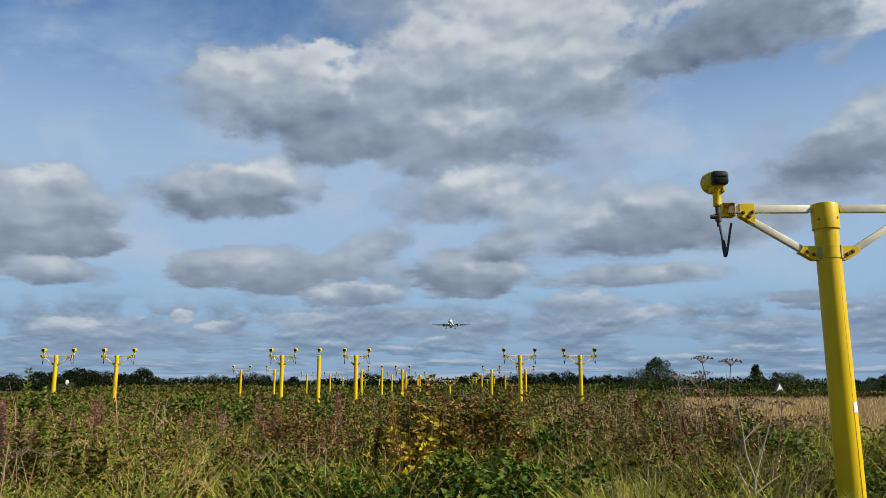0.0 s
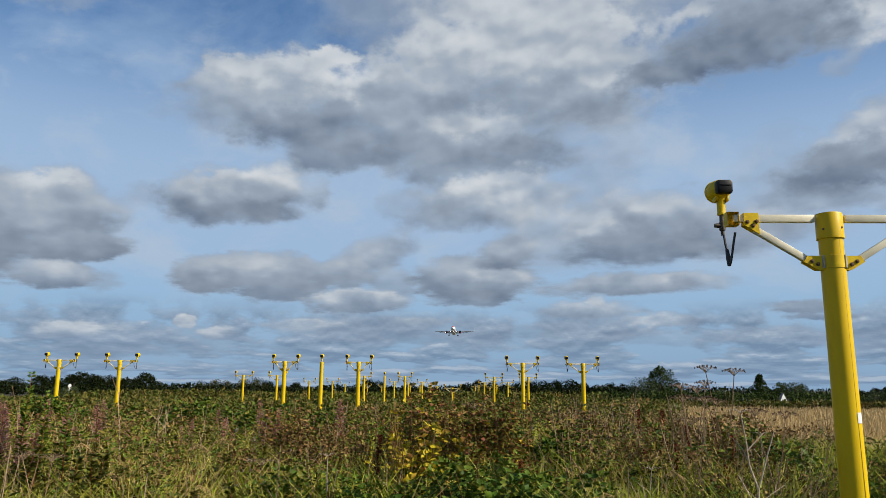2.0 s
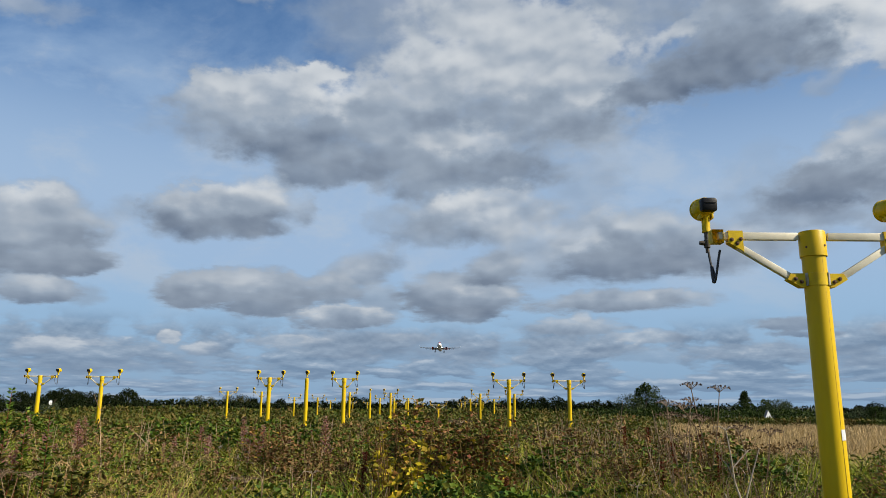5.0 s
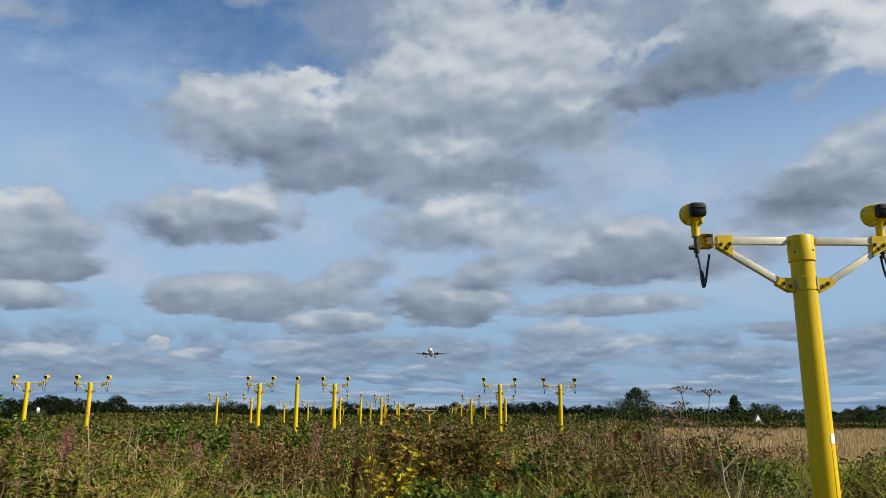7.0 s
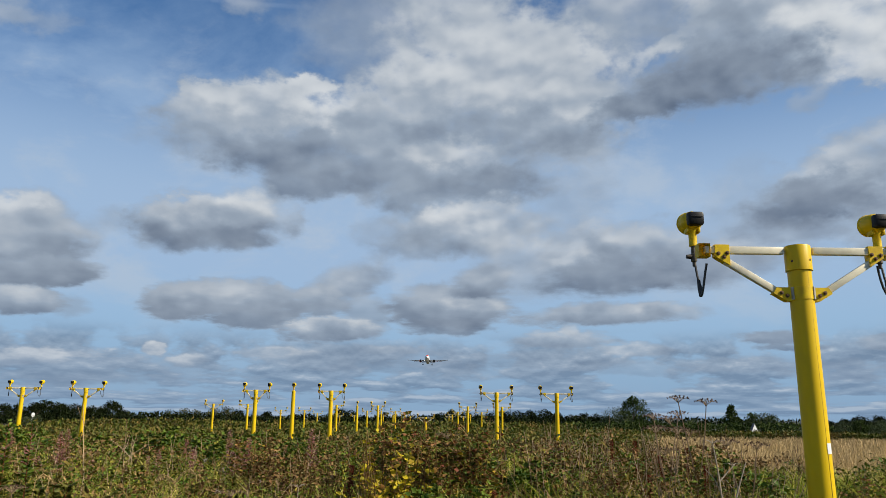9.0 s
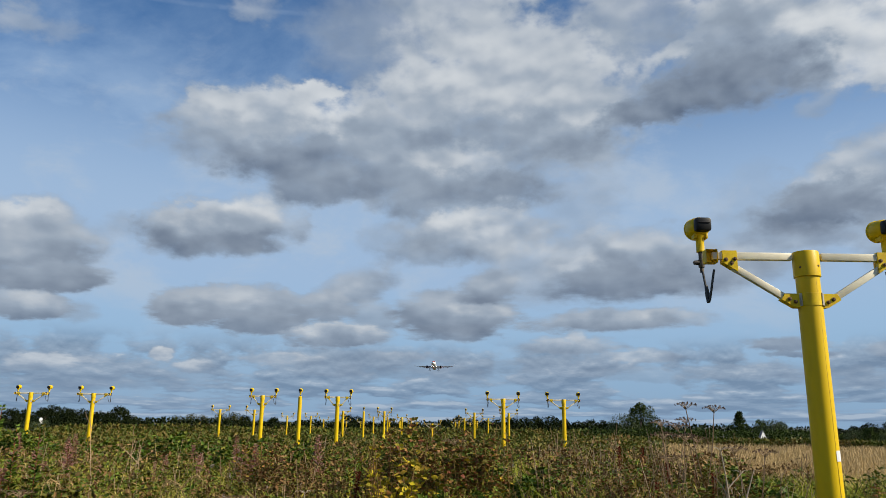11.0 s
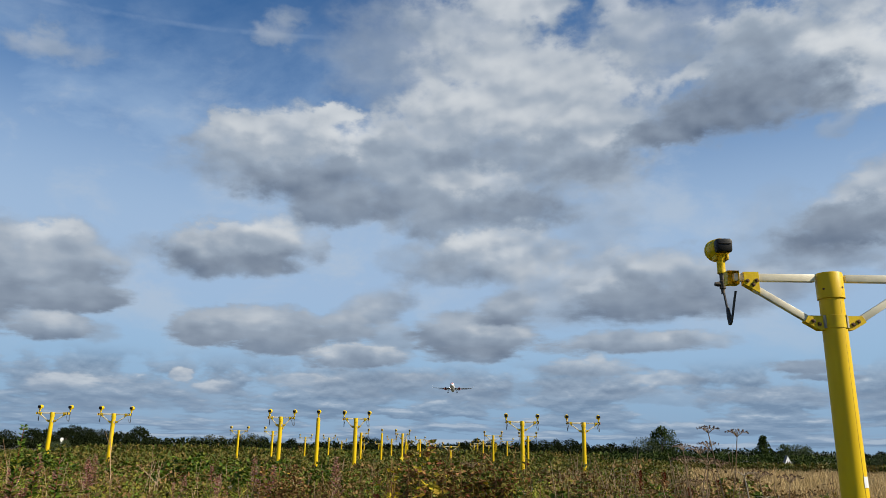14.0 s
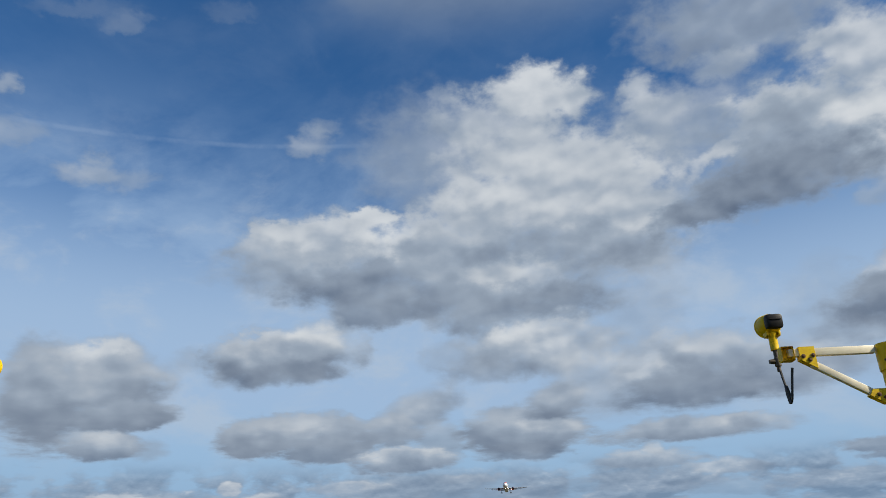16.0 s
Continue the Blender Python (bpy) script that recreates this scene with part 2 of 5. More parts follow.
puff(23.0, 4.3, 4.09, 0.64, -1, 0.05, -0.4, 0.47, 0.5)
puff(3.8, 3.7, 4.75, 0.43, 0, 0.3, 0, 0.39, 0.7)
puff(31.8, 5.5, 2.24, 0.59, -3, 0.1, -0.3, 0.8, 0.5)

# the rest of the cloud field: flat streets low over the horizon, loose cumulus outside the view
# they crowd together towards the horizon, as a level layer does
def street(rise):
    level = W.math("DIVIDE", 34.0, W.math("ADD", W.math("MAXIMUM", W.math("ADD", el, rise), 0.0), 2.6))
    return W.noise(W.vec(W.math("MULTIPLY", az, 0.16), W.math("MULTIPLY", level, 0.62)), 1.0, 5, 0.55, 0.0)


streets = street(0.0)
low = W.math("MULTIPLY", W.ramp(streets, 0.42, 0.51), W.math("MULTIPLY", W.ramp(el, 7.2, 5.0), W.ramp(el, -1.0, 0.3, 0.0, 0.85)))
tier = W.math("SUBTRACT", streets, street(0.30))
low_shade = W.math("MULTIPLY_ADD", tier, 8.0, -0.34)
flat = W.node("ShaderNodeVectorMath", operation="DIVIDE")
W.put(flat.inputs[0], direction)
lift = W.math("ADD", W.math("MAXIMUM", sep.outputs[2], 0.0), 0.1)
W.put(flat.inputs[1], W.vec(lift, lift, 1.0))
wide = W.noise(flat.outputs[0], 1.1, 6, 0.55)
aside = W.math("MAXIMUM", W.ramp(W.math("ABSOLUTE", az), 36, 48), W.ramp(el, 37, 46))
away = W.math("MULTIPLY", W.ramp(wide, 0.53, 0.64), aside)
mottle = W.noise(sky_wide, 0.15, 4, 0.5)
cover = W.math("SUBTRACT", 1.0, bare)
shade = W.math("MULTIPLY_ADD", swell, 0.5, shade)
shade = W.math("MULTIPLY_ADD", W.math("MULTIPLY", tier, W.ramp(el, 9, 4.5)), 2.8, shade)
shade = W.math("MULTIPLY_ADD", W.math("SUBTRACT", mottle, 0.5), 0.35, shade)
shade = W.math("MULTIPLY_ADD", W.math("SUBTRACT", edge, 0.5), 0.36, shade)
# thin ragged cloud between the banks
shreds = W.noise(W.vec(W.math("MULTIPLY", az, 0.10), W.math("MULTIPLY", el, 0.17)), 1.0, 8, 0.6, 0.3)
shreds = W.math("MULTIPLY", W.ramp(shreds, 0.46, 0.68), W.math("MULTIPLY", W.ramp(el, 33, 20, 0.04, 0.6), W.ramp(el, 6, 11, 0.35, 1.0)))

nishita = W.node("ShaderNodeTexSky")
nishita.sky_type, nishita.sun_disc = "NISHITA", False
nishita.sun_elevation, nishita.sun_rotation = radians(SUN_EL), radians(SUN_AZ)
nishita.air_density, nishita.dust_density, nishita.ozone_density = 1.0, 0.2, 2.5
SKY_GAIN = 0.076
TRAIL_SLOPE, TRAIL_EL = 0.0661, 30.06
clear = W.node("ShaderNodeVectorMath", operation="MULTIPLY")
W.put(clear.inputs[0], nishita.outputs[0])
clear.inputs[1].default_value = (0.47 * SKY_GAIN, 1.0 * SKY_GAIN, 1.42 * SKY_GAIN)
# thin high veil, thicker towards the horizon
veil = W.noise(W.vec(W.math("MULTIPLY", az, 0.05), W.math("MULTIPLY", W.math("SUBTRACT", el, W.math("MULTIPLY", az, 0.2)), 0.09)), 1.0, 7, 0.58, 0.25)
veil = W.math("MAXIMUM", W.math("MULTIPLY", W.ramp(veil, 0.34, 0.66), W.ramp(el, 36, 17, 0.06, 0.9)), W.ramp(el, 31, 15, 0.0, 0.92))
colour = W.mix(veil, clear.outputs[0], W.mix(W.ramp(el, 12, 6), (0.362, 0.502, 0.695, 1), (0.325, 0.49, 0.685, 1)))


def tone(amount):
    c = W.mix(W.ramp(amount, -0.85, 0.1, smooth=False), (0.115, 0.155, 0.228, 1), (0.315, 0.38, 0.468, 1))
    return W.mix(W.ramp(amount, 0.0, 0.9), c, (0.68, 0.71, 0.735, 1))


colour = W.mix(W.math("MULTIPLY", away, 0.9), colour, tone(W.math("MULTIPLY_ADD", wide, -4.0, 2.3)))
# an old vapour trail, high up
trail = W.math("ABSOLUTE", W.math("SUBTRACT", W.math("MULTIPLY_ADD", W.math("ADD", az, 23.0), TRAIL_SLOPE, TRAIL_EL), el))
trail = W.math("MULTIPLY", W.ramp(trail, 0.26, 0.04), W.math("MULTIPLY", W.ramp(az, -9, -14), W.ramp(edge, 0.35, 0.6, 0.03, 0.13)))
colour = W.mix(trail, colour, (0.45, 0.55, 0.70, 1))
colour = W.mix(shreds, colour, (0.46, 0.54, 0.64, 1))
colour = W.mix(W.math("MULTIPLY", low, 0.85), colour, tone(low_shade))
colour = W.mix(cover, colour, tone(shade))
colour = W.mix(W.ramp(el, 8.5, 0.0, 0.0, 0.56), colour, (0.195, 0.305, 0.465, 1))
back = W.node("ShaderNodeBackground")
W.put(back.inputs[0], colour)
back.inputs[1].default_value = 0.717
WT.links.new(back.outputs[0], W.node("ShaderNodeOutputWorld").inputs[0])
world.cycles.sampling_method, world.cycles.sample_map_resolution = "MANUAL", 512

sun = new("sun", bpy.data.lights.new("sun", "SUN"))
sun.data.energy, sun.data.angle, sun.data.color = 5.0, radians(0.6), (1.0, 0.91, 0.75)
sun_way = Vector((math.sin(radians(SUN_AZ)) * math.cos(radians(SUN_EL)), math.cos(radians(SUN_AZ)) * math.cos(radians(SUN_EL)), math.sin(radians(SUN_EL))))
sun.matrix_world = look(sun_way * 50, (0, 0, 0))

# ---- materials ----
def material(name, base, other, scale=8.0, rough=0.5, metal=0.0, bump=0.0, coat=0.0, lo=0.35, hi=0.7, detail=6.0, stretch=(1, 1, 1), gloss=0.5):
    """A surface of two tones mixed by noise of that scale per metre, with a second, finer noise in the gloss and relief."""
    mat = bpy.data.materials.new(name)
    mat.use_nodes = True
    w = Web(mat.node_tree)
    bsdf = mat.node_tree.nodes["Principled BSDF"]
    place = w.node("ShaderNodeTexCoord").outputs["Object"]
    m = w.node("ShaderNodeMapping")
    w.put(m.inputs[0], place)
    m.inputs[3].default_value = stretch
    big = w.noise(m.outputs[0], scale, detail)
    small = w.noise(m.outputs[0], scale * 9, 4)
    w.put(bsdf.inputs["Base Color"], w.mix(w.ramp(big, lo, hi), (*base, 1), (*other, 1)))
    w.put(bsdf.inputs["Roughness"], w.ramp(small, 0.2, 0.8, max(rough - 0.1, 0.02), min(rough + 0.12, 1)))
    bsdf.inputs["Metallic"].default_value = metal
    bsdf.inputs["Coat Weight"].default_value = coat
    bsdf.inputs["Specular IOR Level"].default_value = gloss
    if bump:
        b = w.node("ShaderNodeBump")
        b.inputs["Strength"].default_value, b.inputs["Distance"].default_value = bump, 0.01
        w.put(b.inputs["Height"], small)
        w.put(bsdf.inputs["Normal"], b.outputs[0])
    return mat


def leafy(name, tones, rough=0.55, through=0.18, drift=0.0):
    """Foliage: every leaf takes its own tone from the list, and lets some light through."""
    mat = bpy.data.materials.new(name)
    mat.use_nodes = True
    w = Web(mat.node_tree)
    tree = mat.node_tree
    bsdf = tree.nodes["Principled BSDF"]
    r = w.node("ShaderNodeNewGeometry").outputs["Random Per Island"]
    ramp = w.node("ShaderNodeValToRGB")
    while len(ramp.color_ramp.elements) < len(tones):
        ramp.color_ramp.elements.new(0.5)
    for i, c in enumerate(tones):
        ramp.color_ramp.elements[i].position = i / max(len(tones) - 1, 1)
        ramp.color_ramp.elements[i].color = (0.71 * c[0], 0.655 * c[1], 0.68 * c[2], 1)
    w.put(ramp.inputs[0], r)
    place = w.node("ShaderNodeTexCoord").outputs["Object"]
    patch = w.ramp(w.noise(place, 1.3, 5), 0.3, 0.7, 0.72, 1.25)
    grain = w.ramp(w.noise(place, 45, 3), 0.25, 0.75, 0.8, 1.2)
    tint = w.node("ShaderNodeVectorMath", operation="SCALE")
    if drift:
        w.put(tint.inputs[0], w.mix(w.ramp(w.noise(place, 0.45, 4), 0.46, 0.66, 0.0, drift), ramp.outputs[0], (0.19, 0.115, 0.038, 1)))
    else:
        w.put(tint.inputs[0], ramp.outputs[0])
    w.put(tint.inputs["Scale"], w.math("MULTIPLY", patch, grain))
    w.put(bsdf.inputs["Base Color"], tint.outputs[0])
    bsdf.inputs["Roughness"].default_value = rough
    bsdf.inputs["Specular IOR Level"].default_value = 0.12 if rough < 0.75 else 0.04
    glow = w.node("ShaderNodeBsdfTranslucent")
    w.put(glow.inputs[0], tint.outputs[0])
    both = w.node("ShaderNodeMixShader")
    both.inputs[0].default_value = through
    tree.links.new(bsdf.outputs[0], both.inputs[1])
    tree.links.new(glow.outputs[0], both.inputs[2])
    tree.links.new(both.outputs[0], tree.nodes["Material Output"].inputs[0])
    return mat


YELLOW = material("yellow_paint", (0.64, 0.43, 0.001), (0.58, 0.38, 0.002), 6, 0.45, bump=0.04, gloss=0.25, stretch=(1, 1, 0.3))
YELLOW_OLD = material("yellow_paint_weathered", (0.67, 0.465, 0.003), (0.53, 0.34, 0.008), 14, 0.5, bump=0.06, gloss=0.25)
CREAM = material("cream_aluminium", (0.66, 0.61, 0.46), (0.56, 0.51, 0.38), 9, 0.42, bump=0.03)
STEEL = material("galvanised_steel", (0.42, 0.41, 0.39), (0.28, 0.27, 0.26), 30, 0.5, metal=0.5, bump=0.05)
DARK_STEEL = material("weathered_steel", (0.055, 0.048, 0.04), (0.11, 0.09, 0.07), 40, 0.6, metal=0.5, bump=0.08)
BOLT = material("rusty_bolt", (0.16, 0.08, 0.03), (0.07, 0.05, 0.04), 60, 0.6, metal=0.4)
BLACK = material("black_plastic", (0.005, 0.005, 0.006), (0.010, 0.010, 0.011), 20, 0.5, bump=0.05, gloss=0.25)
RUBBER = material("black_cable", (0.012, 0.012, 0.014), (0.025, 0.025, 0.025), 40, 0.5)
STICKER = material("white_sticker", (0.70, 0.70, 0.70), (0.62, 0.62, 0.61), 30, 0.4)
SEAM = material("seam_paint", (0.30, 0.19, 0.01), (0.22, 0.14, 0.01), 40, 0.6)
GLASS = material("lamp_glass", (0.55, 0.57, 0.6), (0.5, 0.5, 0.52), 10, 0.06, coat=0.6)
SOIL = material("field_ground", (0.022, 0.024, 0.009), (0.065, 0.055, 0.024), 0.35, 0.95, bump=0.4, detail=10)


# ---- mesh helpers ----
def soup(name, verts, faces, mat):
    """A mesh from arrays: verts (n, 3) and faces (m, k), all of k corners."""
    verts, faces = np.asarray(verts, np.float32), np.asarray(faces, np.int32)
    me = bpy.data.meshes.new(name)
    me.vertices.add(len(verts))
    me.vertices.foreach_set("co", verts.ravel())
    me.loops.add(faces.size)
    me.loops.foreach_set("vertex_index", faces.ravel())
    me.polygons.add(len(faces))
    me.polygons.foreach_set("loop_start", np.arange(0, faces.size, faces.shape[1], dtype=np.int32))
    me.update(calc_edges=True)
    me.materials.append(mat)
    return me


def part(name, bm, mat, parent=None, label="", smooth=True):
    """Links a bmesh as one mesh object under a thing."""
    me = bpy.data.meshes.new(name)
    bm.normal_update()
    bm.to_mesh(me)
    bm.free()
    me.materials.append(mat)
    if smooth:
        me.shade_smooth()
        me.set_sharp_from_angle(angle=radians(38))
    ob = new(name, me)
    ob.parent = parent
    if label:
        tagged(ob, label)
    return ob


def box(bm, sx, sy, sz, m=Matrix(), bevel=0.0):
    made = bmesh.ops.create_cube(bm, size=1, matrix=m @ Matrix.Diagonal((sx, sy, sz, 1)))
    if bevel:
        edges = list({e for v in made["verts"] for e in v.link_edges})
        bmesh.ops.bevel(bm, geom=edges, offset=bevel, segments=2, profile=0.5, affect="EDGES")


def turned(bm, profile, m=Matrix(), n=28):
    """A turned body about local z: profile of (radius, z), closed at both ends where the radius is 0."""
    rings = []
    for r, z in profile:
        if r <= 1e-6:
            rings.append([bm.verts.new(m @ Vector((0, 0, z)))])
        else:
            rings.append([bm.verts.new(m @ Vector((r * math.cos(2 * math.pi * i / n), r * math.sin(2 * math.pi * i / n), z))) for i in range(n)])
    for a, b in zip(rings, rings[1:]):
        for i in range(n):
            j = (i + 1) % n
            if len(a) == 1 and len(b) > 1:
                bm.faces.new((a[0], b[j], b[i]))
            elif len(b) == 1 and len(a) > 1:
                bm.faces.new((a[i], a[j], b[0]))
            elif len(a) > 1:
                bm.faces.new((a[i], a[j], b[j], b[i]))


def tube(bm, pts, radii, n=8):
    """A tapering tube along points."""
    pts = [Vector(p) for p in pts]
    rings = []
    for i, p in enumerate(pts):
        d = (pts[min(i + 1, len(pts) - 1)] - pts[max(i - 1, 0)]).normalized()
        u = d.cross(Vector((0.3, 1, 0.1))).normalized()
        v = d.cross(u)
        r = radii[i] if hasattr(radii, "__len__") else radii
        rings.append([bm.verts.new(p + r * (math.cos(2 * math.pi * k / n) * u + math.sin(2 * math.pi * k / n) * v)) for k in range(n)])
    for a, b in zip(rings, rings[1:]):
        for k in range(n):
            bm.faces.new((a[k], a[(k + 1) % n], b[(k + 1) % n], b[k]))
    bm.faces.new(rings[0][::-1])
    bm.faces.new(rings[-1])


def plate(bm, outline, y0, y1):
    """A flat plate in x and z, from y0 to y1."""
    a = [bm.verts.new((x, y0, z)) for x, z in outline]
    b = [bm.verts.new((x, y1, z)) for x, z in outline]
    n = len(a)
    bm.faces.new(a)
    bm.faces.new(b[::-1])
    for i in range(n):
        bm.faces.new((a[i], b[i], b[(i + 1) % n], a[(i + 1) % n]))
    bmesh.ops.recalc_face_normals(bm, faces=bm.faces)


# ---- ground ----
def ground_z(x, y):
    """Gently rolling ground, flat round the masts' row beside the camera."""
    far = np.clip((np.hypot(x, y) - 15) / 120, 0, 1)
    return far * (0.25 * np.sin(x * 0.021 + 0.6) + 0.2 * np.sin(y * 0.017 + 1.1)) - 0.1 * far


def build_ground():
    s = np.sinh(np.linspace(-7.4, 7.4, 241)) / math.sinh(7.4) * 4200
    gx, gy = np.meshgrid(s, s + 10)
    gz = ground_z(gx, gy) + 0.03 * np.sin(gx * 1.7) * np.sin(gy * 1.3)
    n = len(s)
    k = np.arange(n * n).reshape(n, n)
    quads = np.stack([k[:-1, :-1], k[:-1, 1:], k[1:, 1:], k[1:, :-1]], -1).reshape(-1, 4)
    me = soup("ground", np.stack([gx, gy, gz], -1).reshape(-1, 3), quads, SOIL)
    me.shade_smooth()
    tagged(new("ground", me), "rough field ground under weeds, dry grass and moss", "ground", kind="structure")


build_ground()


# ---- approach lights ----
LAMP_Z, BAR_Z = 3.44, 3.14
ROW_0, ROW_STEP = 6.0, 30.0


def lamp_head(parent, x, y=0.19, cable=True):
    """A drum floodlight on a short neck, its glass towards +y and a black gear cover at its back, with a looped cable."""
    at = pose(x, y, LAMP_Z, 4)
    bm = bmesh.new()
    along = at @ pose(0, 0, 0, -90)
    turned(bm, [(0.0, -0.085), (0.045, -0.082), (0.072, -0.06), (0.088, -0.02), (0.093, 0.03), (0.094, 0.085), (0.099, 0.088), (0.099, 0.104), (0.086, 0.106), (0.084, 0.094), (0.0, 0.094)], along)
    head = part("lamp_head", bm, YELLOW, parent)
    bm = bmesh.new()
    turned(bm, [(0.083, 0.095), (0.05, 0.101), (0.0, 0.103)], along)
    part("lens", bm, GLASS, head, "clear glass lamp lens")
    bm = bmesh.new()
    box(bm, 0.138, 0.085, 0.120, at @ pose(0, -0.092, 0.006), 0.024)
    box(bm, 0.10, 0.02, 0.012, at @ pose(0, -0.130, 0.02), 0.004)
    part("rear_cover", bm, BLACK, head, "black ribbed plastic rear cover")
    bm = bmesh.new()
    turned(bm, [(0.0, -0.225), (0.034, -0.222), (0.036, -0.215), (0.034, -0.205), (0.034, -0.10), (0.044, -0.085), (0.044, -0.06), (0.0, -0.055)], pose(x, y, LAMP_Z), 20)
    box(bm, 0.02, 0.09, 0.045, pose(x - 0.048, y, LAMP_Z - 0.085), 0.005)
    box(bm, 0.02, 0.09, 0.045, pose(x + 0.048, y, LAMP_Z - 0.085), 0.005)
    part("neck", bm, YELLOW_OLD, head)
    bm = bmesh.new()
    turned(bm, [(0.0, -0.40), (0.016, -0.40), (0.016, -0.36), (0.026, -0.355), (0.026, -0.29), (0.02, -0.285), (0.02, -0.22), (0.0, -0.22)], pose(x, y, LAMP_Z), 14)
    turned(bm, [(0.0, -0.03), (0.017, -0.03), (0.022, 0.0), (0.017, 0.035), (0.0, 0.035)], pose(x - 0.035, y, LAMP_Z - 0.315, 0, 90, 0), 10)
    part("breakable_coupling", bm, DARK_STEEL, head, "dark weathered metal frangible coupling")
    if cable:
        bm = bmesh.new()
        z0 = LAMP_Z - 0.40
        s = 1 if x < 0 else -1
        loop = []
        for i in range(15):
            f = i / 14
            loop.append((x + 0.02 * math.sin(f * 5) + s * 0.10 * max(0, f - 0.5) * 1.6, y - 0.02 - 0.1 * f, z0 - 0.27 * math.sin(math.pi * min(1, f * 1.02)) ** 0.8))
        tube(bm, loop, 0.0098, 8)
        tube(bm, [(x + 0.014, y - 0.032, z0 - 0.12), (x + 0.018, y - 0.042, z0 - 0.20), (x + 0.019, y - 0.05, z0 - 0.27)], [0.013, 0.020, 0.015], 10)
        part("cable", bm, RUBBER, head, "black looped supply cable with inline plug")
    return head


def bolts(spots, y, parent):
    for x, z in spots:
        bm = bmesh.new()
        turned(bm, [(0.0, -0.014), (0.009, -0.013), (0.011, 0.0), (0.017, 0.0), (0.017, 0.006), (0.0, 0.006)], pose(x, y, z, -90), 8)
        part("bolt", bm, BOLT, parent)


def light_mast(half):
    """A yellow pole with a cream crossbar, two braces and two lamps at -half and +half."""
    root = new("approach_light_mast")
    bm = bmesh.new()
    turned(bm, [(0.0, -0.3), (0.106, -0.3), (0.106, -0.02), (0.102, 0.5), (0.098, 1.6), (0.092, BAR_Z - 0.05), (0.0, BAR_Z - 0.05)], n=40)
    pole = part("pole", bm, YELLOW, root)
    bm = bmesh.new()
    tube(bm, [(0.035, -0.1005, 0.3), (0.033, -0.0925, 1.6), (0.03, -0.0870, BAR_Z - 0.42)], 0.0016, 5)
    tube(bm, [(0.025, -0.0885, BAR_Z - 0.33), (0.025, -0.0883, BAR_Z - 0.19)], 0.0014, 5)
    part("seam", bm, SEAM, pole, "dark hairline seam down the pole")
    bm = bmesh.new()
    turned(bm, [(0.0975, BAR_Z - 0.175), (0.1045, BAR_Z - 0.172), (0.1045, BAR_Z + 0.030), (0.100, BAR_Z + 0.040), (0.0, BAR_Z + 0.046)], n=40)
    cap = part("cap", bm, YELLOW, root)
    for x, z in ((0.055, BAR_Z - 0.09), (-0.082, BAR_Z - 0.10)):
        bm = bmesh.new()
        turned(bm, [(0.0, -0.006), (0.008, -0.005), (0.010, 0.004)], pose(x, -math.sqrt(0.1045 ** 2 - x * x), z, -90), 8)
        part("screw", bm, BOLT, cap)
    bm = bmesh.new()
    turned(bm, [(0.092, BAR_Z - 0.42), (0.0985, BAR_Z - 0.418), (0.0985, BAR_Z - 0.315), (0.092, BAR_Z - 0.313)], n=40)
    part("clamp_band", bm, YELLOW_OLD, root)
    for s in (-1, 1):
        bm = bmesh.new()
        box(bm, half - 0.145, 0.05, 0.062, pose(s * (half + 0.04) / 2 + s * 0.03, 0, BAR_Z), 0.005)
        part("crossbar", bm, CREAM, root, "cream painted aluminium crossbar")
        a, b = Vector((s * (half - 0.19), 0, BAR_Z - 0.09)), Vector((s * 0.19, 0, BAR_Z - 0.355))
        mid, way = (a + b) / 2, b - a
        bm = bmesh.new()
        box(bm, way.length, 0.045, 0.055, Matrix.Translation(mid) @ pose(0, 0, 0, 0, -math.degrees(math.atan2(way.z, way.x)), 0), 0.005)
        part("brace", bm, CREAM, root, "cream painted diagonal brace")
        x = half - 0.10
        bm = bmesh.new()
        plate(bm, [(s * (x - 0.12), BAR_Z + 0.042), (s * x, BAR_Z + 0.042), (s * x, BAR_Z - 0.06), (s * (x - 0.12), BAR_Z - 0.135)][::s], -0.036, 0.036)
        up = part("upper_bracket", bm, YELLOW_OLD, root, smooth=False)
        bolts([(s * (x - 0.025), BAR_Z - 0.035), (s * (x - 0.07), BAR_Z - 0.066), (s * (x - 0.10), BAR_Z - 0.03)], -0.042, up)
        bm = bmesh.new()
        plate(bm, [(s * 0.085, BAR_Z - 0.315), (s * 0.215, BAR_Z - 0.315), (s * 0.245, BAR_Z - 0.365), (s * 0.135, BAR_Z - 0.43), (s * 0.085, BAR_Z - 0.43)][::s], -0.034, 0.034)
        low = part("lower_bracket", bm, YELLOW_OLD, root, smooth=False)
        bolts([(s * 0.18, BAR_Z - 0.36), (s * 0.135, BAR_Z - 0.385)], -0.040, low)
        bm = bmesh.new()
        for k in range(6 if s > 0 else 3):
            turn = radians(-14 - 7 * k) if s > 0 else radians(194 + 7 * k)
            box(bm, 0.008, 0.0128, 0.104, pose(0.1025 * math.cos(turn), 0.1025 * math.sin(turn), BAR_Z - 0.366, 0, 0, math.degrees(turn)))
        part("clamp_ear", bm, STEEL, root, "bare galvanised clamp ear")
        # the open box at the end that carries the coupling
        bm = bmesh.new()
        box(bm, 0.095, 0.09, 0.112, pose(s * (half - 0.01), 0.0, BAR_Z - 0.007))
        front = [f for f in bm.faces if f.normal.y < -0.9]
        bmesh.ops.inset_region(bm, faces=front, thickness=0.008)
        bmesh.ops.translate(bm, verts=list({v for f in front for v in f.verts}), vec=(0, 0.075, 0))
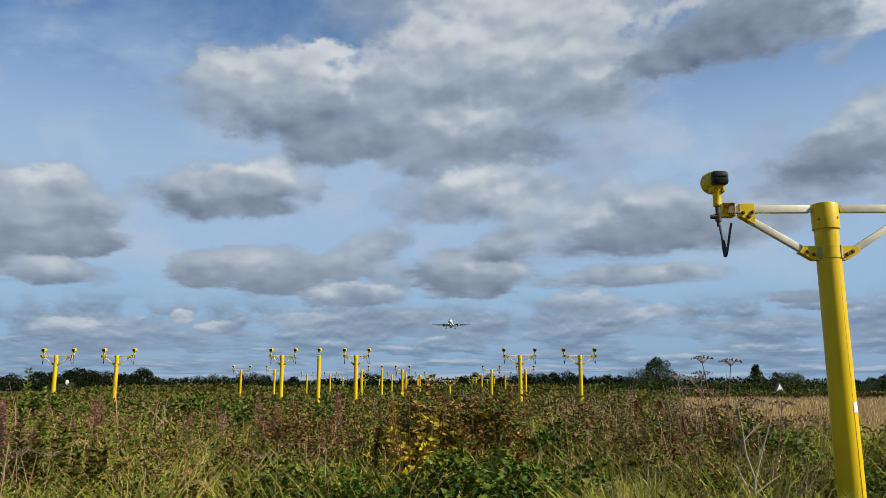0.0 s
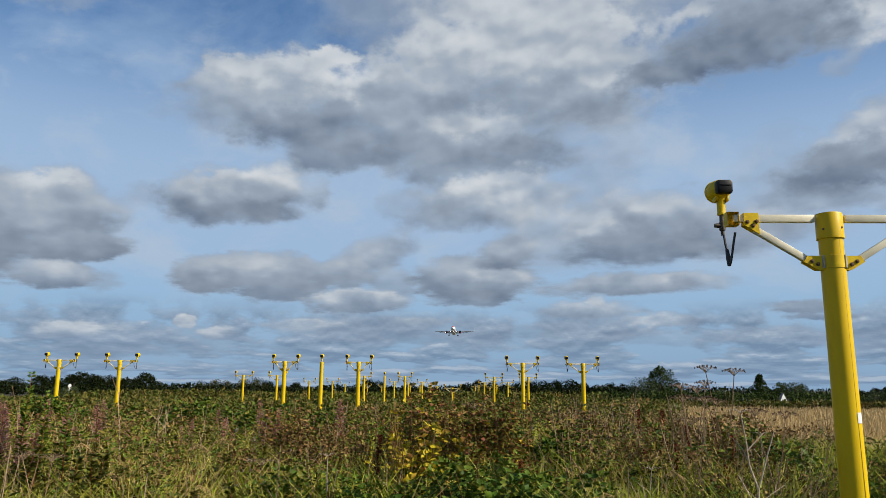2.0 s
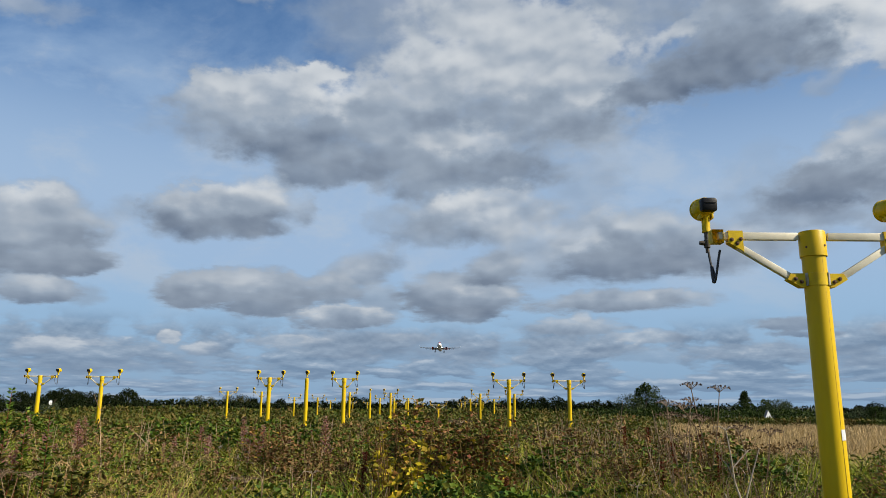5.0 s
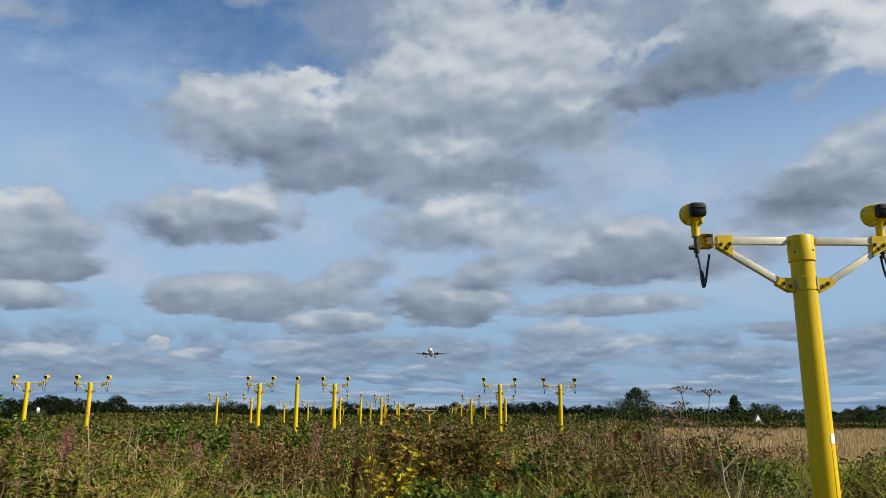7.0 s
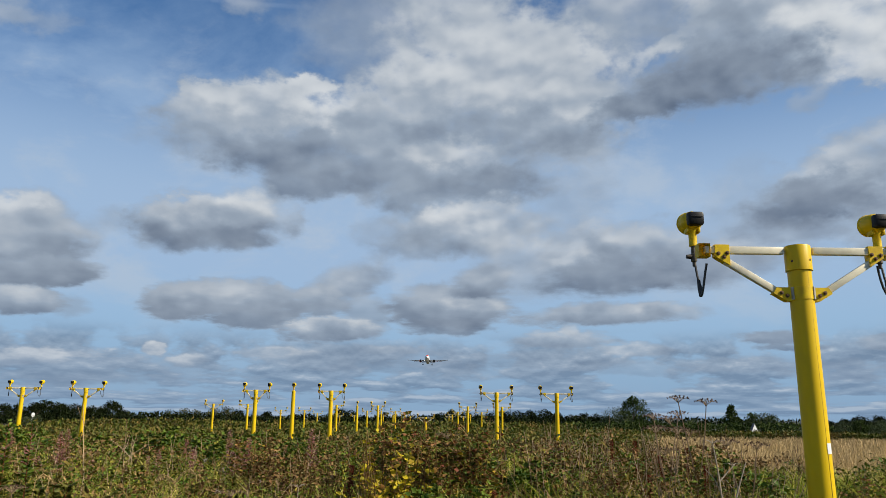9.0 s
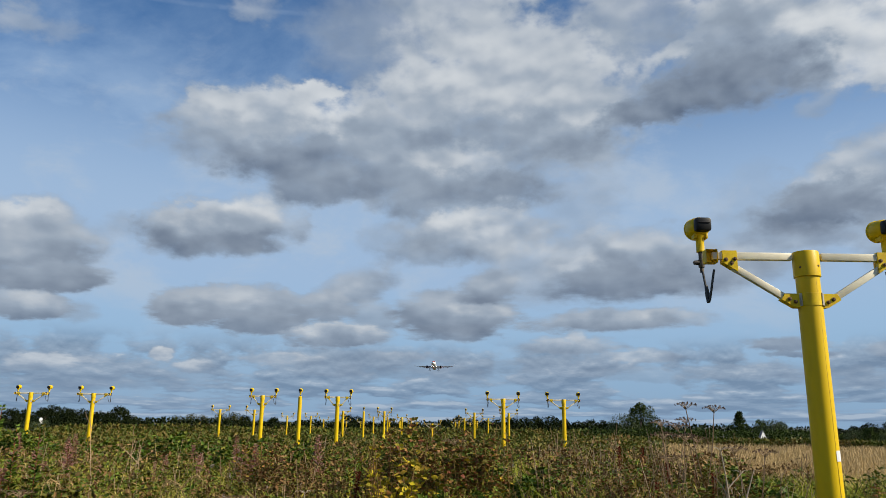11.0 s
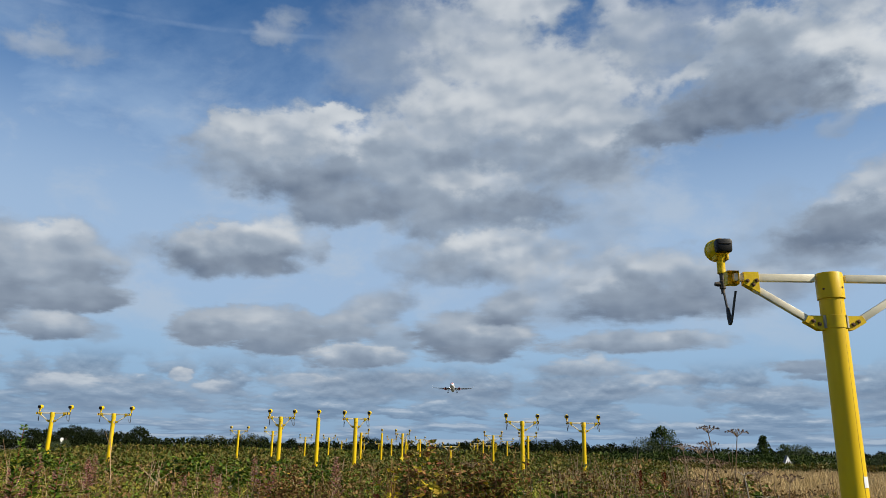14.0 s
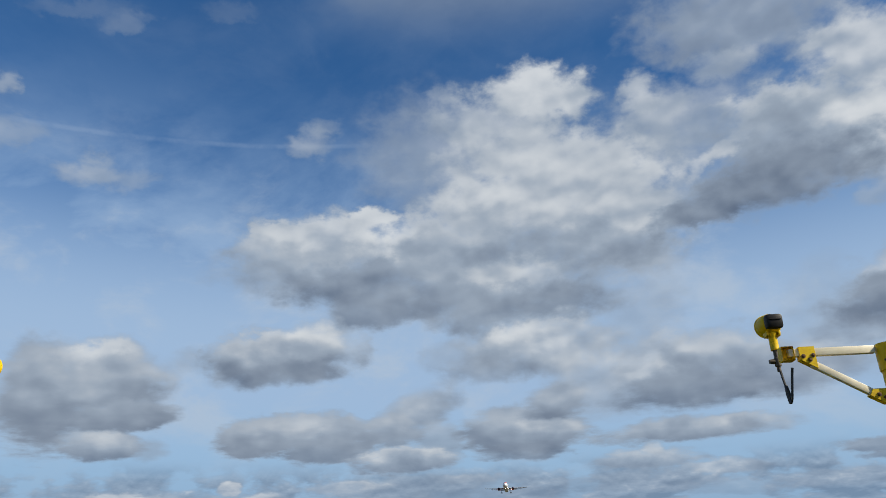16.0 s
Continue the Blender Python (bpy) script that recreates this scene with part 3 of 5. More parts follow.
        end = part("end_box", bm, YELLOW_OLD, root, smooth=False)
        bm = bmesh.new()
        box(bm, 0.04, 0.09, 0.05, pose(s * (half - 0.01), 0.09, BAR_Z - 0.01), 0.004)
        part("stub", bm, YELLOW_OLD, end)
        lamp_head(root, s * half)
    return tagged(root, "yellow approach light mast with cream crossbar and two lamps", "light mast", "approach light masts in the field")


def single_mast():
    root = new("single_light_mast")
    bm = bmesh.new()
    turned(bm, [(0.0, -0.3), (0.104, -0.3), (0.100, 0.6), (0.088, LAMP_Z - 0.30), (0.05, LAMP_Z - 0.27), (0.0, LAMP_Z - 0.27)], n=32)
    part("pole", bm, YELLOW, root)
    lamp_head(root, 0.0, 0.0, cable=False)
    return tagged(root, "slim yellow approach light pole with one lamp", "light mast", "single light poles on the centreline")


def masts():
    first, wide, narrow, lone = light_mast(0.805), light_mast(0.75), light_mast(0.60), single_mast()
    spare = {first: True, wide: True, narrow: True, lone: True}

    def stand(ob, x, y):
        z = float(ground_z(np.float64(x), np.float64(y)))
        m = pose(x, y, min(z, 0.0) * 0.0, 0, 0, 0)
        if spare[ob]:
            spare[ob] = False
            ob.matrix_basis = m
            return ob
        return copy_thing(ob, m)

    near = stand(first, AXIS + 9.78, ROW_0)
    for row in range(6):
        y = ROW_0 + row * ROW_STEP
        for dx in (-12.75, -9.75, 9.75, 12.75):
            if row:
                # the outer pairs stand a little off the grid
                off = {1: -0.03 if dx == 9.75 else -0.14, 2: 0.2 if dx < 0 else -0.08}.get(row, 0.0)
                stand(wide, AXIS + dx + off, y)
        for dx in (-1.8, 1.8):
            stand(narrow, AXIS + dx - (0.38 if row == 0 else 0), y)
        stand(lone, AXIS, y)
    low = stand(wide, -0.8, 70.0)
    low.location.z = -0.95
    sticker = bmesh.new()
    for i in range(5):
        a0, a1 = radians(-72 + 6.2 * i), radians(-72 + 6.2 * (i + 1))
        r = 0.1015
        sticker.faces.new([sticker.verts.new((r * math.cos(a), r * math.sin(a), z)) for a, z in ((a0, 1.50), (a1, 1.50), (a1, 1.582), (a0, 1.582))])
    bmesh.ops.remove_doubles(sticker, verts=sticker.verts, dist=1e-5)
    part("sticker", sticker, STICKER, near, "blank white sticker on the pole")


masts()

# ---- wild plants ----
RNG = np.random.default_rng(11)
BRAMBLE = leafy("bramble_leaves", [(0.035, 0.085, 0.008), (0.065, 0.14, 0.014), (0.10, 0.19, 0.018), (0.16, 0.24, 0.022), (0.25, 0.24, 0.03)], through=0.08, drift=0.15)
HERB = leafy("herb_leaves", [(0.045, 0.068, 0.006), (0.09, 0.12, 0.012), (0.17, 0.18, 0.02), (0.32, 0.26, 0.04)], through=0.08, drift=0.65)
SCRUB = leafy("scrub_leaves", [(0.045, 0.08, 0.010), (0.08, 0.125, 0.015), (0.13, 0.155, 0.022), (0.19, 0.17, 0.034)], drift=0.7)
AUTUMN = leafy("autumn_bramble_leaves", [(0.07, 0.13, 0.014), (0.13, 0.18, 0.022), (0.30, 0.13, 0.05), (0.10, 0.16, 0.018), (0.42, 0.26, 0.09), (0.24, 0.075, 0.04), (0.12, 0.17, 0.02), (0.68, 0.50, 0.04)], through=0.2)
YELLOWING = leafy("yellowing_leaves", [(0.18, 0.25, 0.04), (0.62, 0.52, 0.03), (0.76, 0.66, 0.03), (0.36, 0.17, 0.05), (0.84, 0.74, 0.04)], through=0.25)
WITHER = leafy("withered_shrub_leaves", [(0.34, 0.22, 0.09), (0.25, 0.15, 0.06), (0.42, 0.29, 0.12), (0.15, 0.18, 0.035), (0.20, 0.11, 0.05)], 0.75, 0.1)
GRASS = leafy("green_grass", [(0.18, 0.27, 0.02), (0.32, 0.42, 0.035), (0.50, 0.53, 0.07), (0.66, 0.60, 0.17)], 0.6, 0.3)
STRAW = leafy("straw", [(0.50, 0.38, 0.15), (0.65, 0.50, 0.22), (0.74, 0.59, 0.29), (0.54, 0.40, 0.16)], 0.7, 0.2)
STALK = leafy("dead_stalks", [(0.22, 0.15, 0.085), (0.38, 0.29, 0.17), (0.52, 0.42, 0.27), (0.28, 0.19, 0.11)], 0.8, 0.0)
BLEACHED = leafy("bleached_stalk", [(0.50, 0.45, 0.32), (0.58, 0.52, 0.38)], 0.8, 0.0)
PINK = leafy("willowherb_spires", [(0.50, 0.23, 0.19), (0.38, 0.20, 0.13), (0.58, 0.27, 0.27), (0.52, 0.40, 0.31), (0.30, 0.15, 0.09)], 0.8, 0.3)
RUST = leafy("rusty_dock_seed", [(0.22, 0.06, 0.03), (0.30, 0.09, 0.045), (0.15, 0.05, 0.03)], 0.8, 0.1)
BROWN = leafy("dry_brown_umbels", [(0.20, 0.135, 0.05), (0.34, 0.24, 0.10), (0.13, 0.08, 0.035), (0.25, 0.15, 0.06)], 0.85, 0.1)
UMBEL = leafy("umbel_seeds", [(0.17, 0.115, 0.08), (0.24, 0.17, 0.12), (0.12, 0.08, 0.055)], 0.85, 0.1)
FLUFF = leafy("pale_seed_fluff", [(0.50, 0.44, 0.38), (0.42, 0.36, 0.30), (0.58, 0.53, 0.47)], 0.9, 0.4)
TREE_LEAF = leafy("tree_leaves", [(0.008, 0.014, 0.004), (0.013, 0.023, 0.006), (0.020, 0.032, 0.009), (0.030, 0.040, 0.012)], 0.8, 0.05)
TREE_PALE = leafy("pale_tree_leaves", [(0.05, 0.075, 0.035), (0.085, 0.12, 0.055), (0.13, 0.17, 0.085)], 0.8, 0.1)
TREE_MID = leafy("green_tree_leaves", [(0.026, 0.05, 0.012), (0.045, 0.08, 0.018), (0.07, 0.11, 0.026), (0.10, 0.135, 0.036)], 0.8, 0.08)
OLIVE = leafy("olive_tree_leaves", [(0.05, 0.062, 0.016), (0.08, 0.09, 0.023), (0.11, 0.105, 0.032)], 0.8, 0.1)
BARK = material("bark", (0.09, 0.065, 0.045), (0.05, 0.04, 0.03), 12, 0.9, bump=0.5)


def unit(v):
    return v / np.maximum(np.linalg.norm(v, axis=-1, keepdims=True), 1e-9)


def patchy(x, y, size, seed=0):
    """Smooth value noise, 0 to 1, with lumps of that size in metres."""
    gx, gy = x / size + seed * 17.3, y / size - seed * 9.1
    ix, iy = np.floor(gx), np.floor(gy)
    fx, fy = gx - ix, gy - iy
    fx, fy = fx * fx * (3 - 2 * fx), fy * fy * (3 - 2 * fy)

    def h(a, b):
        v = np.sin(a * 127.1 + b * 311.7 + seed * 74.7) * 43758.5453
        return v - np.floor(v)

    return (h(ix, iy) * (1 - fx) + h(ix + 1, iy) * fx) * (1 - fy) + (h(ix, iy + 1) * (1 - fx) + h(ix + 1, iy + 1) * fx) * fy


def leaf_arrays(p, axis, length, width, fold=0.25, droop=0.15):
    """Folded, pointed leaves: five corners and four triangles each."""
    n = len(p)
    side = unit(np.cross(axis, unit(RNG.normal(size=(n, 3)) + np.array([0, 0, 1.2]))))
    up = np.cross(side, axis)
    length, width = np.broadcast_to(length, n)[:, None], np.broadcast_to(width, n)[:, None]
    mid = p + axis * length * 0.45 - up * width * fold
    left = p + axis * length * 0.42 + side * width * 0.5
    right = p + axis * length * 0.42 - side * width * 0.5
    tip = p + axis * length - up * length * droop
    v = np.stack([p, left, right, tip, mid], 1).reshape(-1, 3)
    f = np.array([[0, 4, 1], [0, 2, 4], [1, 4, 3], [4, 2, 3]])[None] + 5 * np.arange(n)[:, None, None]
    return v, f.reshape(-1, 3)


def blade_arrays(p, height, width, lean):
    """Bending grass blades: seven corners and five triangles each."""
    n = len(p)
    height, width = np.broadcast_to(height, n), np.broadcast_to(width, n)
    a = RNG.uniform(0, 2 * np.pi, n)
    b = RNG.uniform(0, 2 * np.pi, n)
    side = np.stack([np.cos(a), np.sin(a), 0 * a], -1) * (width / 2)[:, None]
    push = np.stack([np.cos(b), np.sin(b), 0 * b], -1) * (height * lean * RNG.uniform(0.2, 1.0, n))[:, None]
    out = []
    for f in (0.0, 0.4, 0.75):
        c = p + push * f * f + np.array([0, 0, 1.0]) * (height * f * (1 - 0.15 * f * lean))[:, None]
        out += [c - side * (1 - 0.45 * f), c + side * (1 - 0.45 * f)]
    out.append(p + push * 1.05 + np.array([0, 0, 1.0]) * (height * (1 - 0.3 * lean))[:, None])
    v = np.stack(out, 1).reshape(-1, 3)
    f = np.array([[0, 1, 3], [0, 3, 2], [2, 3, 5], [2, 5, 4], [4, 5, 6]])[None] + 7 * np.arange(n)[:, None, None]
    return v, f.reshape(-1, 3)


def stem_arrays(a, b, radius, sag=0.0):
    """Thin three-sided stems from a to b, thinning and bowing a little."""
    n = len(a)
    radius = np.broadcast_to(radius, n)[:, None]
    d = unit(b - a)
    u = unit(np.cross(d, np.array([0.31, 0.77, 0.55])))
    w = np.cross(d, u)
    bow = RNG.normal(size=(n, 3)) * np.linalg.norm(b - a, axis=1)[:, None] * sag
    rings = []
    for f, s in ((0.0, 1.0), (0.55, 0.8), (1.0, 0.45)):
        c = a + (b - a) * f + bow * (1 - (2 * f - 1) ** 2)
        for k in range(3):
            t = 2.0944 * k
            rings.append(c + radius * s * (math.cos(t) * u + math.sin(t) * w))
    v = np.stack(rings, 1).reshape(-1, 3)
    f = []
    for r in (0, 3):
        for k in range(3):
            j = (k + 1) % 3
            f += [[r + k, r + j, r + 3 + j], [r + k, r + 3 + j, r + 3 + k]]
    f = np.array(f)[None] + 9 * np.arange(n)[:, None, None]
    return v, f.reshape(-1, 3)


def join(*pairs):
    vs, fs, k = [], [], 0
    for v, f in pairs:
        vs.append(v)
        fs.append(f + k)
        k += len(v)
    return np.concatenate(vs), np.concatenate(fs)


def scatter(n, y0, y1, a0=-0.72, a1=0.72):
    """Spots on the plan in a wedge of ground, thinner with distance."""
    y = y0 * (y1 / y0) ** RNG.random(n)
    return y * RNG.uniform(a0, a1, n), y


def canopy(x, y):
    """How tall the wild growth stands."""
    a = x / np.maximum(y, 0.1)
    h = 0.80 + 0.20 * np.clip((y - 4) / 6, 0, 1)
    field = np.clip((a - 0.24) / 0.08, 0, 1) * np.clip((y - 12) / 4, 0, 1)
    h = h * (1 - field) + 0.5 * field
    tall = np.clip((a - 0.10) / 0.05, 0, 1) * np.clip((0.44 - a) / 0.05, 0, 1) * np.clip((y - 6) / 1.5, 0, 1) * np.clip((13.5 - y) / 1.5, 0, 1)
    h = h + 0.24 * tall
    rugged = 1 - 0.45 * np.clip((y - 9) / 8, 0, 1)
    h = h + rugged * (0.50 * (patchy(x, y, 1.5, 3) - 0.5) + 0.60 * (patchy(x, y, 0.5, 4) - 0.5) + 0.30 * (patchy(x, y, 0.2, 14) - 0.5))
    h = h - 1.0 * rugged * np.clip(0.40 - patchy(x, y, 0.6, 23), 0, 0.4)
    return h * np.where(y > 20, 1 - 0.004 * np.clip(y - 20, 0, 50), 1)


def grassy(x, y):
    """Where grass holds the ground against herbs and brambles, most of all in the nearest strip."""
    return patchy(x, y, 1.3, 8) + 0.3 * np.clip((5.8 - y) / 1.6, -0.7, 1) - 0.35 * (np.abs(x / y + 0.0) < 0.10) * (y < 7) + 0.10 * (x / y > 0.1) - 0.10 * (x / y < -0.22) - 0.18 * (x / y < -0.42) + 0.25 * (np.abs(x / y - 0.17) < 0.06) * (y < 6.2) > 0.60


def keep(mask, *arrays):
    return [v[mask] for v in arrays]


def stuff(name, arrays, mat, label, category):
    return tagged(new(name, soup(name, *arrays, mat)), label, category, kind="stuff")


def trefoils(x, y, size, depth=0.75):
    """Three-leaved sprigs through the upper part of the growth."""
    n = len(x)
    z = ground_z(x, y) + canopy(x, y) * (1 - depth * RNG.random(n) ** 1.6)
    c = np.stack([x, y, z], -1)
    yaw = RNG.uniform(0, 2 * np.pi, n)
    pair = []
    for turn, s in ((0, 1.0), (2.0, 0.85), (-2.0, 0.85)):
        t = yaw + turn + RNG.normal(0, 0.25, n)
        axis = unit(np.stack([np.cos(t), np.sin(t), RNG.normal(0.05, 0.35, n)], -1))
        pair.append(leaf_arrays(c + axis * (size * 0.08)[:, None], axis, size * s, size * s * 0.72))
    return join(*pair)


def undergrowth():
    # bramble sprigs in drifts
    x, y = scatter(95000, 3.4, 26)
    m = patchy(x, y, 2.2, 1) + 0.5 * patchy(x, y, 0.7, 2) + 0.20 * (x / y > -0.3) > 0.66 + 0.22 * RNG.random(len(x))
    m &= ~((x / y > 0.27) & (y > 14)) & (~grassy(x, y) | (RNG.random(len(x)) < 0.12))
    x, y = keep(m, x, y)
    stuff("bramble_sprigs", trefoils(x, y, np.where(x / y < -0.15, 0.034, 0.039) * (y / 5) ** 0.5 * RNG.uniform(0.6, 1.35, len(x))), BRAMBLE, "dark green bramble leaves tangled over rough ground", "bramble")
    # narrow-leaved herbs
    x, y = scatter(185000, 3.4, 30)
    m = ~((x / y > 0.27) & (y > 14)) & (~grassy(x, y) | (RNG.random(len(x)) < 0.22))
    x, y = keep(m, x, y)
    n = len(x)
    z = ground_z(x, y) + canopy(x, y) * (1 - 0.85 * RNG.random(n) ** 1.3) * np.where(grassy(x, y), 0.72, 1.03)
    axis = unit(np.stack([RNG.normal(size=n), RNG.normal(size=n), RNG.normal(0.5, 0.6, n)], -1))
    ln = 0.066 * (y / 5) ** 0.5 * RNG.uniform(0.5, 1.5, n)
    stuff("herb_leaves", leaf_arrays(np.stack([x, y, z], -1), axis, ln, ln * 0.2), HERB, "narrow olive green leaves of wild herbs", "weeds")
    # brown dying leaves and seed heads among them
    x, y = scatter(105000, 3.6, 28, -0.72, 0.50)
    m = patchy(x, y, 1.4, 6) + 0.3 * patchy(x, y, 0.4, 7) + 0.24 * ((x / y > 0.1) & (y > 6)) > 0.70
    x, y = keep(m, x, y)
    n = len(x)
    z = ground_z(x, y) + canopy(x, y) * (1.06 - 0.5 * RNG.random(n) ** 1.5)
    axis = unit(RNG.normal(size=(n, 3)) + np.array([0, 0, 0.4]))
    ln = 0.036 * (y / 5) ** 0.7 * RNG.uniform(0.5, 1.4, n)
    stuff("withered_leaves", leaf_arrays(np.stack([x, y, z], -1), axis, ln, ln * 0.6), BROWN, "withered brown leaves and seed heads", "weeds")
    # grass, thick and bright in the nearest strip
    x, y = scatter(90000, 3.3, 20)
    m = (grassy(x, y) | (RNG.random(len(x)) < 0.28)) & ~((x / y > 0.27) & (y > 14))
    x, y = keep(m, x, y)
    n = len(x)
    h = np.minimum(canopy(x, y) * RNG.uniform(0.9, 1.5, n), 1.3)
    stuff("tall_grass", blade_arrays(np.stack([x, y, ground_z(x, y) + 0.02], -1), h, 0.017 * (y / 5) ** 0.6, 0.45), GRASS, "tall yellow green grass going to seed", "grass")
    # lush clumps of bright grass at the edge of the rough
    x, y = scatter(26000, 5.0, 7.4, -0.45, 0.40)
    m = patchy(x, y, 0.55, 27) + np.where((x / y > 0.07) & (x / y < 0.38), 0.30, np.where((x / y > -0.36) & (x / y < -0.16), 0.08, -0.5)) > 0.72
    x, y = keep(m, x, y)
    n = len(x)
    h = (0.72 + 0.45 * patchy(x, y, 0.4, 28)) * RNG.uniform(0.8, 1.15, n)
    stuff("grass_clumps", blade_arrays(np.stack([x, y, ground_z(x, y) + 0.02], -1), h, 0.017, 0.55), GRASS, "bright yellow green grass in loose clumps", "grass")
    # bleached blades and old seed stems standing through the green
    x, y = scatter(9000, 3.6, 9, -0.62, 0.55)
    m = patchy(x, y, 0.9, 17) + 0.35 * patchy(x, y, 0.3, 18) + 0.12 * (y < 5.5) > 0.80
    x, y = keep(m, x, y)
    n = len(x)
    h = np.minimum(canopy(x, y) * RNG.uniform(0.95, 1.35, n), 1.25)
    stuff("straw_blades", blade_arrays(np.stack([x, y, ground_z(x, y) + 0.02], -1), h, 0.011 * (y / 5) ** 0.6, 0.5), STRAW, "bleached grass blades among the green growth", "dry grass")
    # shorter grass on the open ground about the viewpoint
    x, y = RNG.uniform(-22, 22, 60000), RNG.uniform(-10, 18, 60000)
    m = (np.abs(x) > np.maximum(y, 3.3) * 0.68) | (y < 3.3)
    m &= np.hypot(x, y) > 0.5
    x, y = keep(m, x, y)
    d = np.clip(np.hypot(x, y) / 6, 0.25, 1)
    stuff("rough_grass", blade_arrays(np.stack([x, y, ground_z(x, y)], -1), 0.5 * d * RNG.uniform(0.5, 1.3, len(x)), 0.018, 0.5), GRASS, "shorter rough grass on open ground", "grass")
    # dead stems, most of them towards the dry field
    x, y = scatter(9000, 3.8, 24)
    m = RNG.random(len(x)) < np.where((x / y > 0.14) & (x / y < 0.5), 0.75, 0.22)
    m &= ~((x / y > 0.27) & (y > 13.5))
    x, y = keep(m, x, y)
    n = len(x)
    h = canopy(x, y) * RNG.uniform(0.85, 1.34, n)
    a = np.stack([x, y, ground_z(x, y)], -1)
    b = a + np.stack([RNG.normal(0, 0.14, n) * h, RNG.normal(0, 0.14, n) * h, h], -1)
    twig_a = a + (b - a) * RNG.uniform(0.55, 0.9, n)[:, None]
    twig_b = twig_a + np.stack([RNG.normal(0, 0.12, n), RNG.normal(0, 0.12, n), RNG.uniform(0.05, 0.22, n)], -1)
    r = 0.0040 * (y / 5) ** 0.6 * RNG.uniform(0.6, 1.5, n)
    stuff("dead_stems", join(stem_arrays(a, b, r, 0.03), stem_arrays(twig_a, twig_b, r * 0.6, 0.05)), STALK, "thin bleached stems of last season's weeds", "dead stems")
    # straw field
    x, y = scatter(70000, 11.0, 75, 0.16, 1.0)
    m = RNG.random(len(x)) < np.clip((x / y - 0.17) / 0.1, 0, 1)
    m &= y > 13.5 + 2.0 * patchy(x, y, 2.0, 9)
    x, y = keep(m, x, y)
    n = len(x)
    h = 0.62 * RNG.uniform(0.7, 1.25, n) * (0.8 + 0.5 * patchy(x, y, 3.0, 5))
    stuff("dry_field_grass", blade_arrays(np.stack([x, y, ground_z(x, y)], -1), h, 0.012 * (y / 12) ** 0.8, 0.35), STRAW, "dry straw coloured grass of an open field", "dry grass")
    # the far reach of the scrub
    x, y = scatter(60000, 18, 120, -0.8, 0.30)
    n = len(x)
    z = ground_z(x, y) + canopy(x, y) * (1.04 - 0.8 * RNG.random(n) ** 1.5)
    axis = unit(np.stack([RNG.normal(size=n), RNG.normal(size=n), RNG.normal(0.35, 0.6, n)], -1))
    ln = 0.17 * (y / 25) ** 0.75 * RNG.uniform(0.5, 1.4, n)
    stuff("far_scrub", leaf_arrays(np.stack([x, y, z], -1), axis, ln, ln * 0.5), SCRUB, "distant low scrub and bramble across the field", "scrub")
    # pale fluff of seeding thistles
    x, y = scatter(1500, 4.5, 16, -0.3, 0.25)
    m = patchy(x, y, 0.8, 12) > 0.72
    x, y = keep(m, x, y)
    k = 14
    c = np.stack([x, y, ground_z(x, y) + canopy(x, y) * RNG.uniform(0.85, 1.12, len(x))], -1)
    c = np.repeat(c, k, 0)
    axis = unit(RNG.normal(size=c.shape))
    s = np.repeat(0.028 * (y / 7) ** 0.5 * RNG.uniform(0.6, 1.4, len(x)), k)
    stuff("thistle_down", leaf_arrays(c, axis, s, s * 0.35), FLUFF, "pale fluffy down of seeding thistles", "thistle down")


undergrowth()


def mesh_part(name, arrays, mat, parent, label=""):
    ob = new(name, soup(name, *arrays, mat))
    ob.parent = parent
    if label:
        tagged(ob, label)
    return ob


def bramble_bush(r, h, mat, label, leaves=2600, leaf=0.072):
    """A mound of arching canes, thickly leaved."""
    root = new("bramble_bush")
    bm = bmesh.new()
    for i in range(9):
        t = RNG.uniform(0, 2 * math.pi)
        reach, top = r * RNG.uniform(0.5, 1.1), h * RNG.uniform(0.75, 1.12)
        pts = [(reach * f * math.cos(t), reach * f * math.sin(t), top * math.sin(math.pi * min(0.35 + 0.5 * f, 1) * f / max(f, 0.01) * f ** 0.6) if f else 0.0) for f in (0, 0.25, 0.5, 0.8, 1.05)]
        tube(bm, pts, [0.0045, 0.004, 0.003, 0.0025, 0.002], 5)
    part("cane_tangle", bm, BROWN, root, "brown thorny canes")
    n = leaves
    d = unit(RNG.normal(size=(n, 3)) * np.array([1, 1, 0.9]))
    d[:, 2] = np.abs(d[:, 2])
    bump = 0.75 + 0.5 * patchy(d[:, 0] * 3 + 5, d[:, 1] * 3 + d[:, 2] * 2, 0.7, 21)
    c = d * np.array([r, r, h * 0.92]) * (bump * RNG.uniform(0.55, 1.08, n) ** 0.5)[:, None]
    yaw = RNG.uniform(0, 2 * np.pi, n)
    pair = []
    s0 = leaf * RNG.uniform(0.6, 1.4, n)
    for turn in (0, 2.0, -2.0):
        t = yaw + turn
        axis = unit(np.stack([np.cos(t), np.sin(t), RNG.normal(0, 0.4, n)], -1) + 0.4 * d)
        pair.append(leaf_arrays(c, axis, s0, s0 * 0.72))
    mesh_part("leaves", join(*pair), mat, root)
    return tagged(root, label, "bramble", "bramble mounds in the rough")


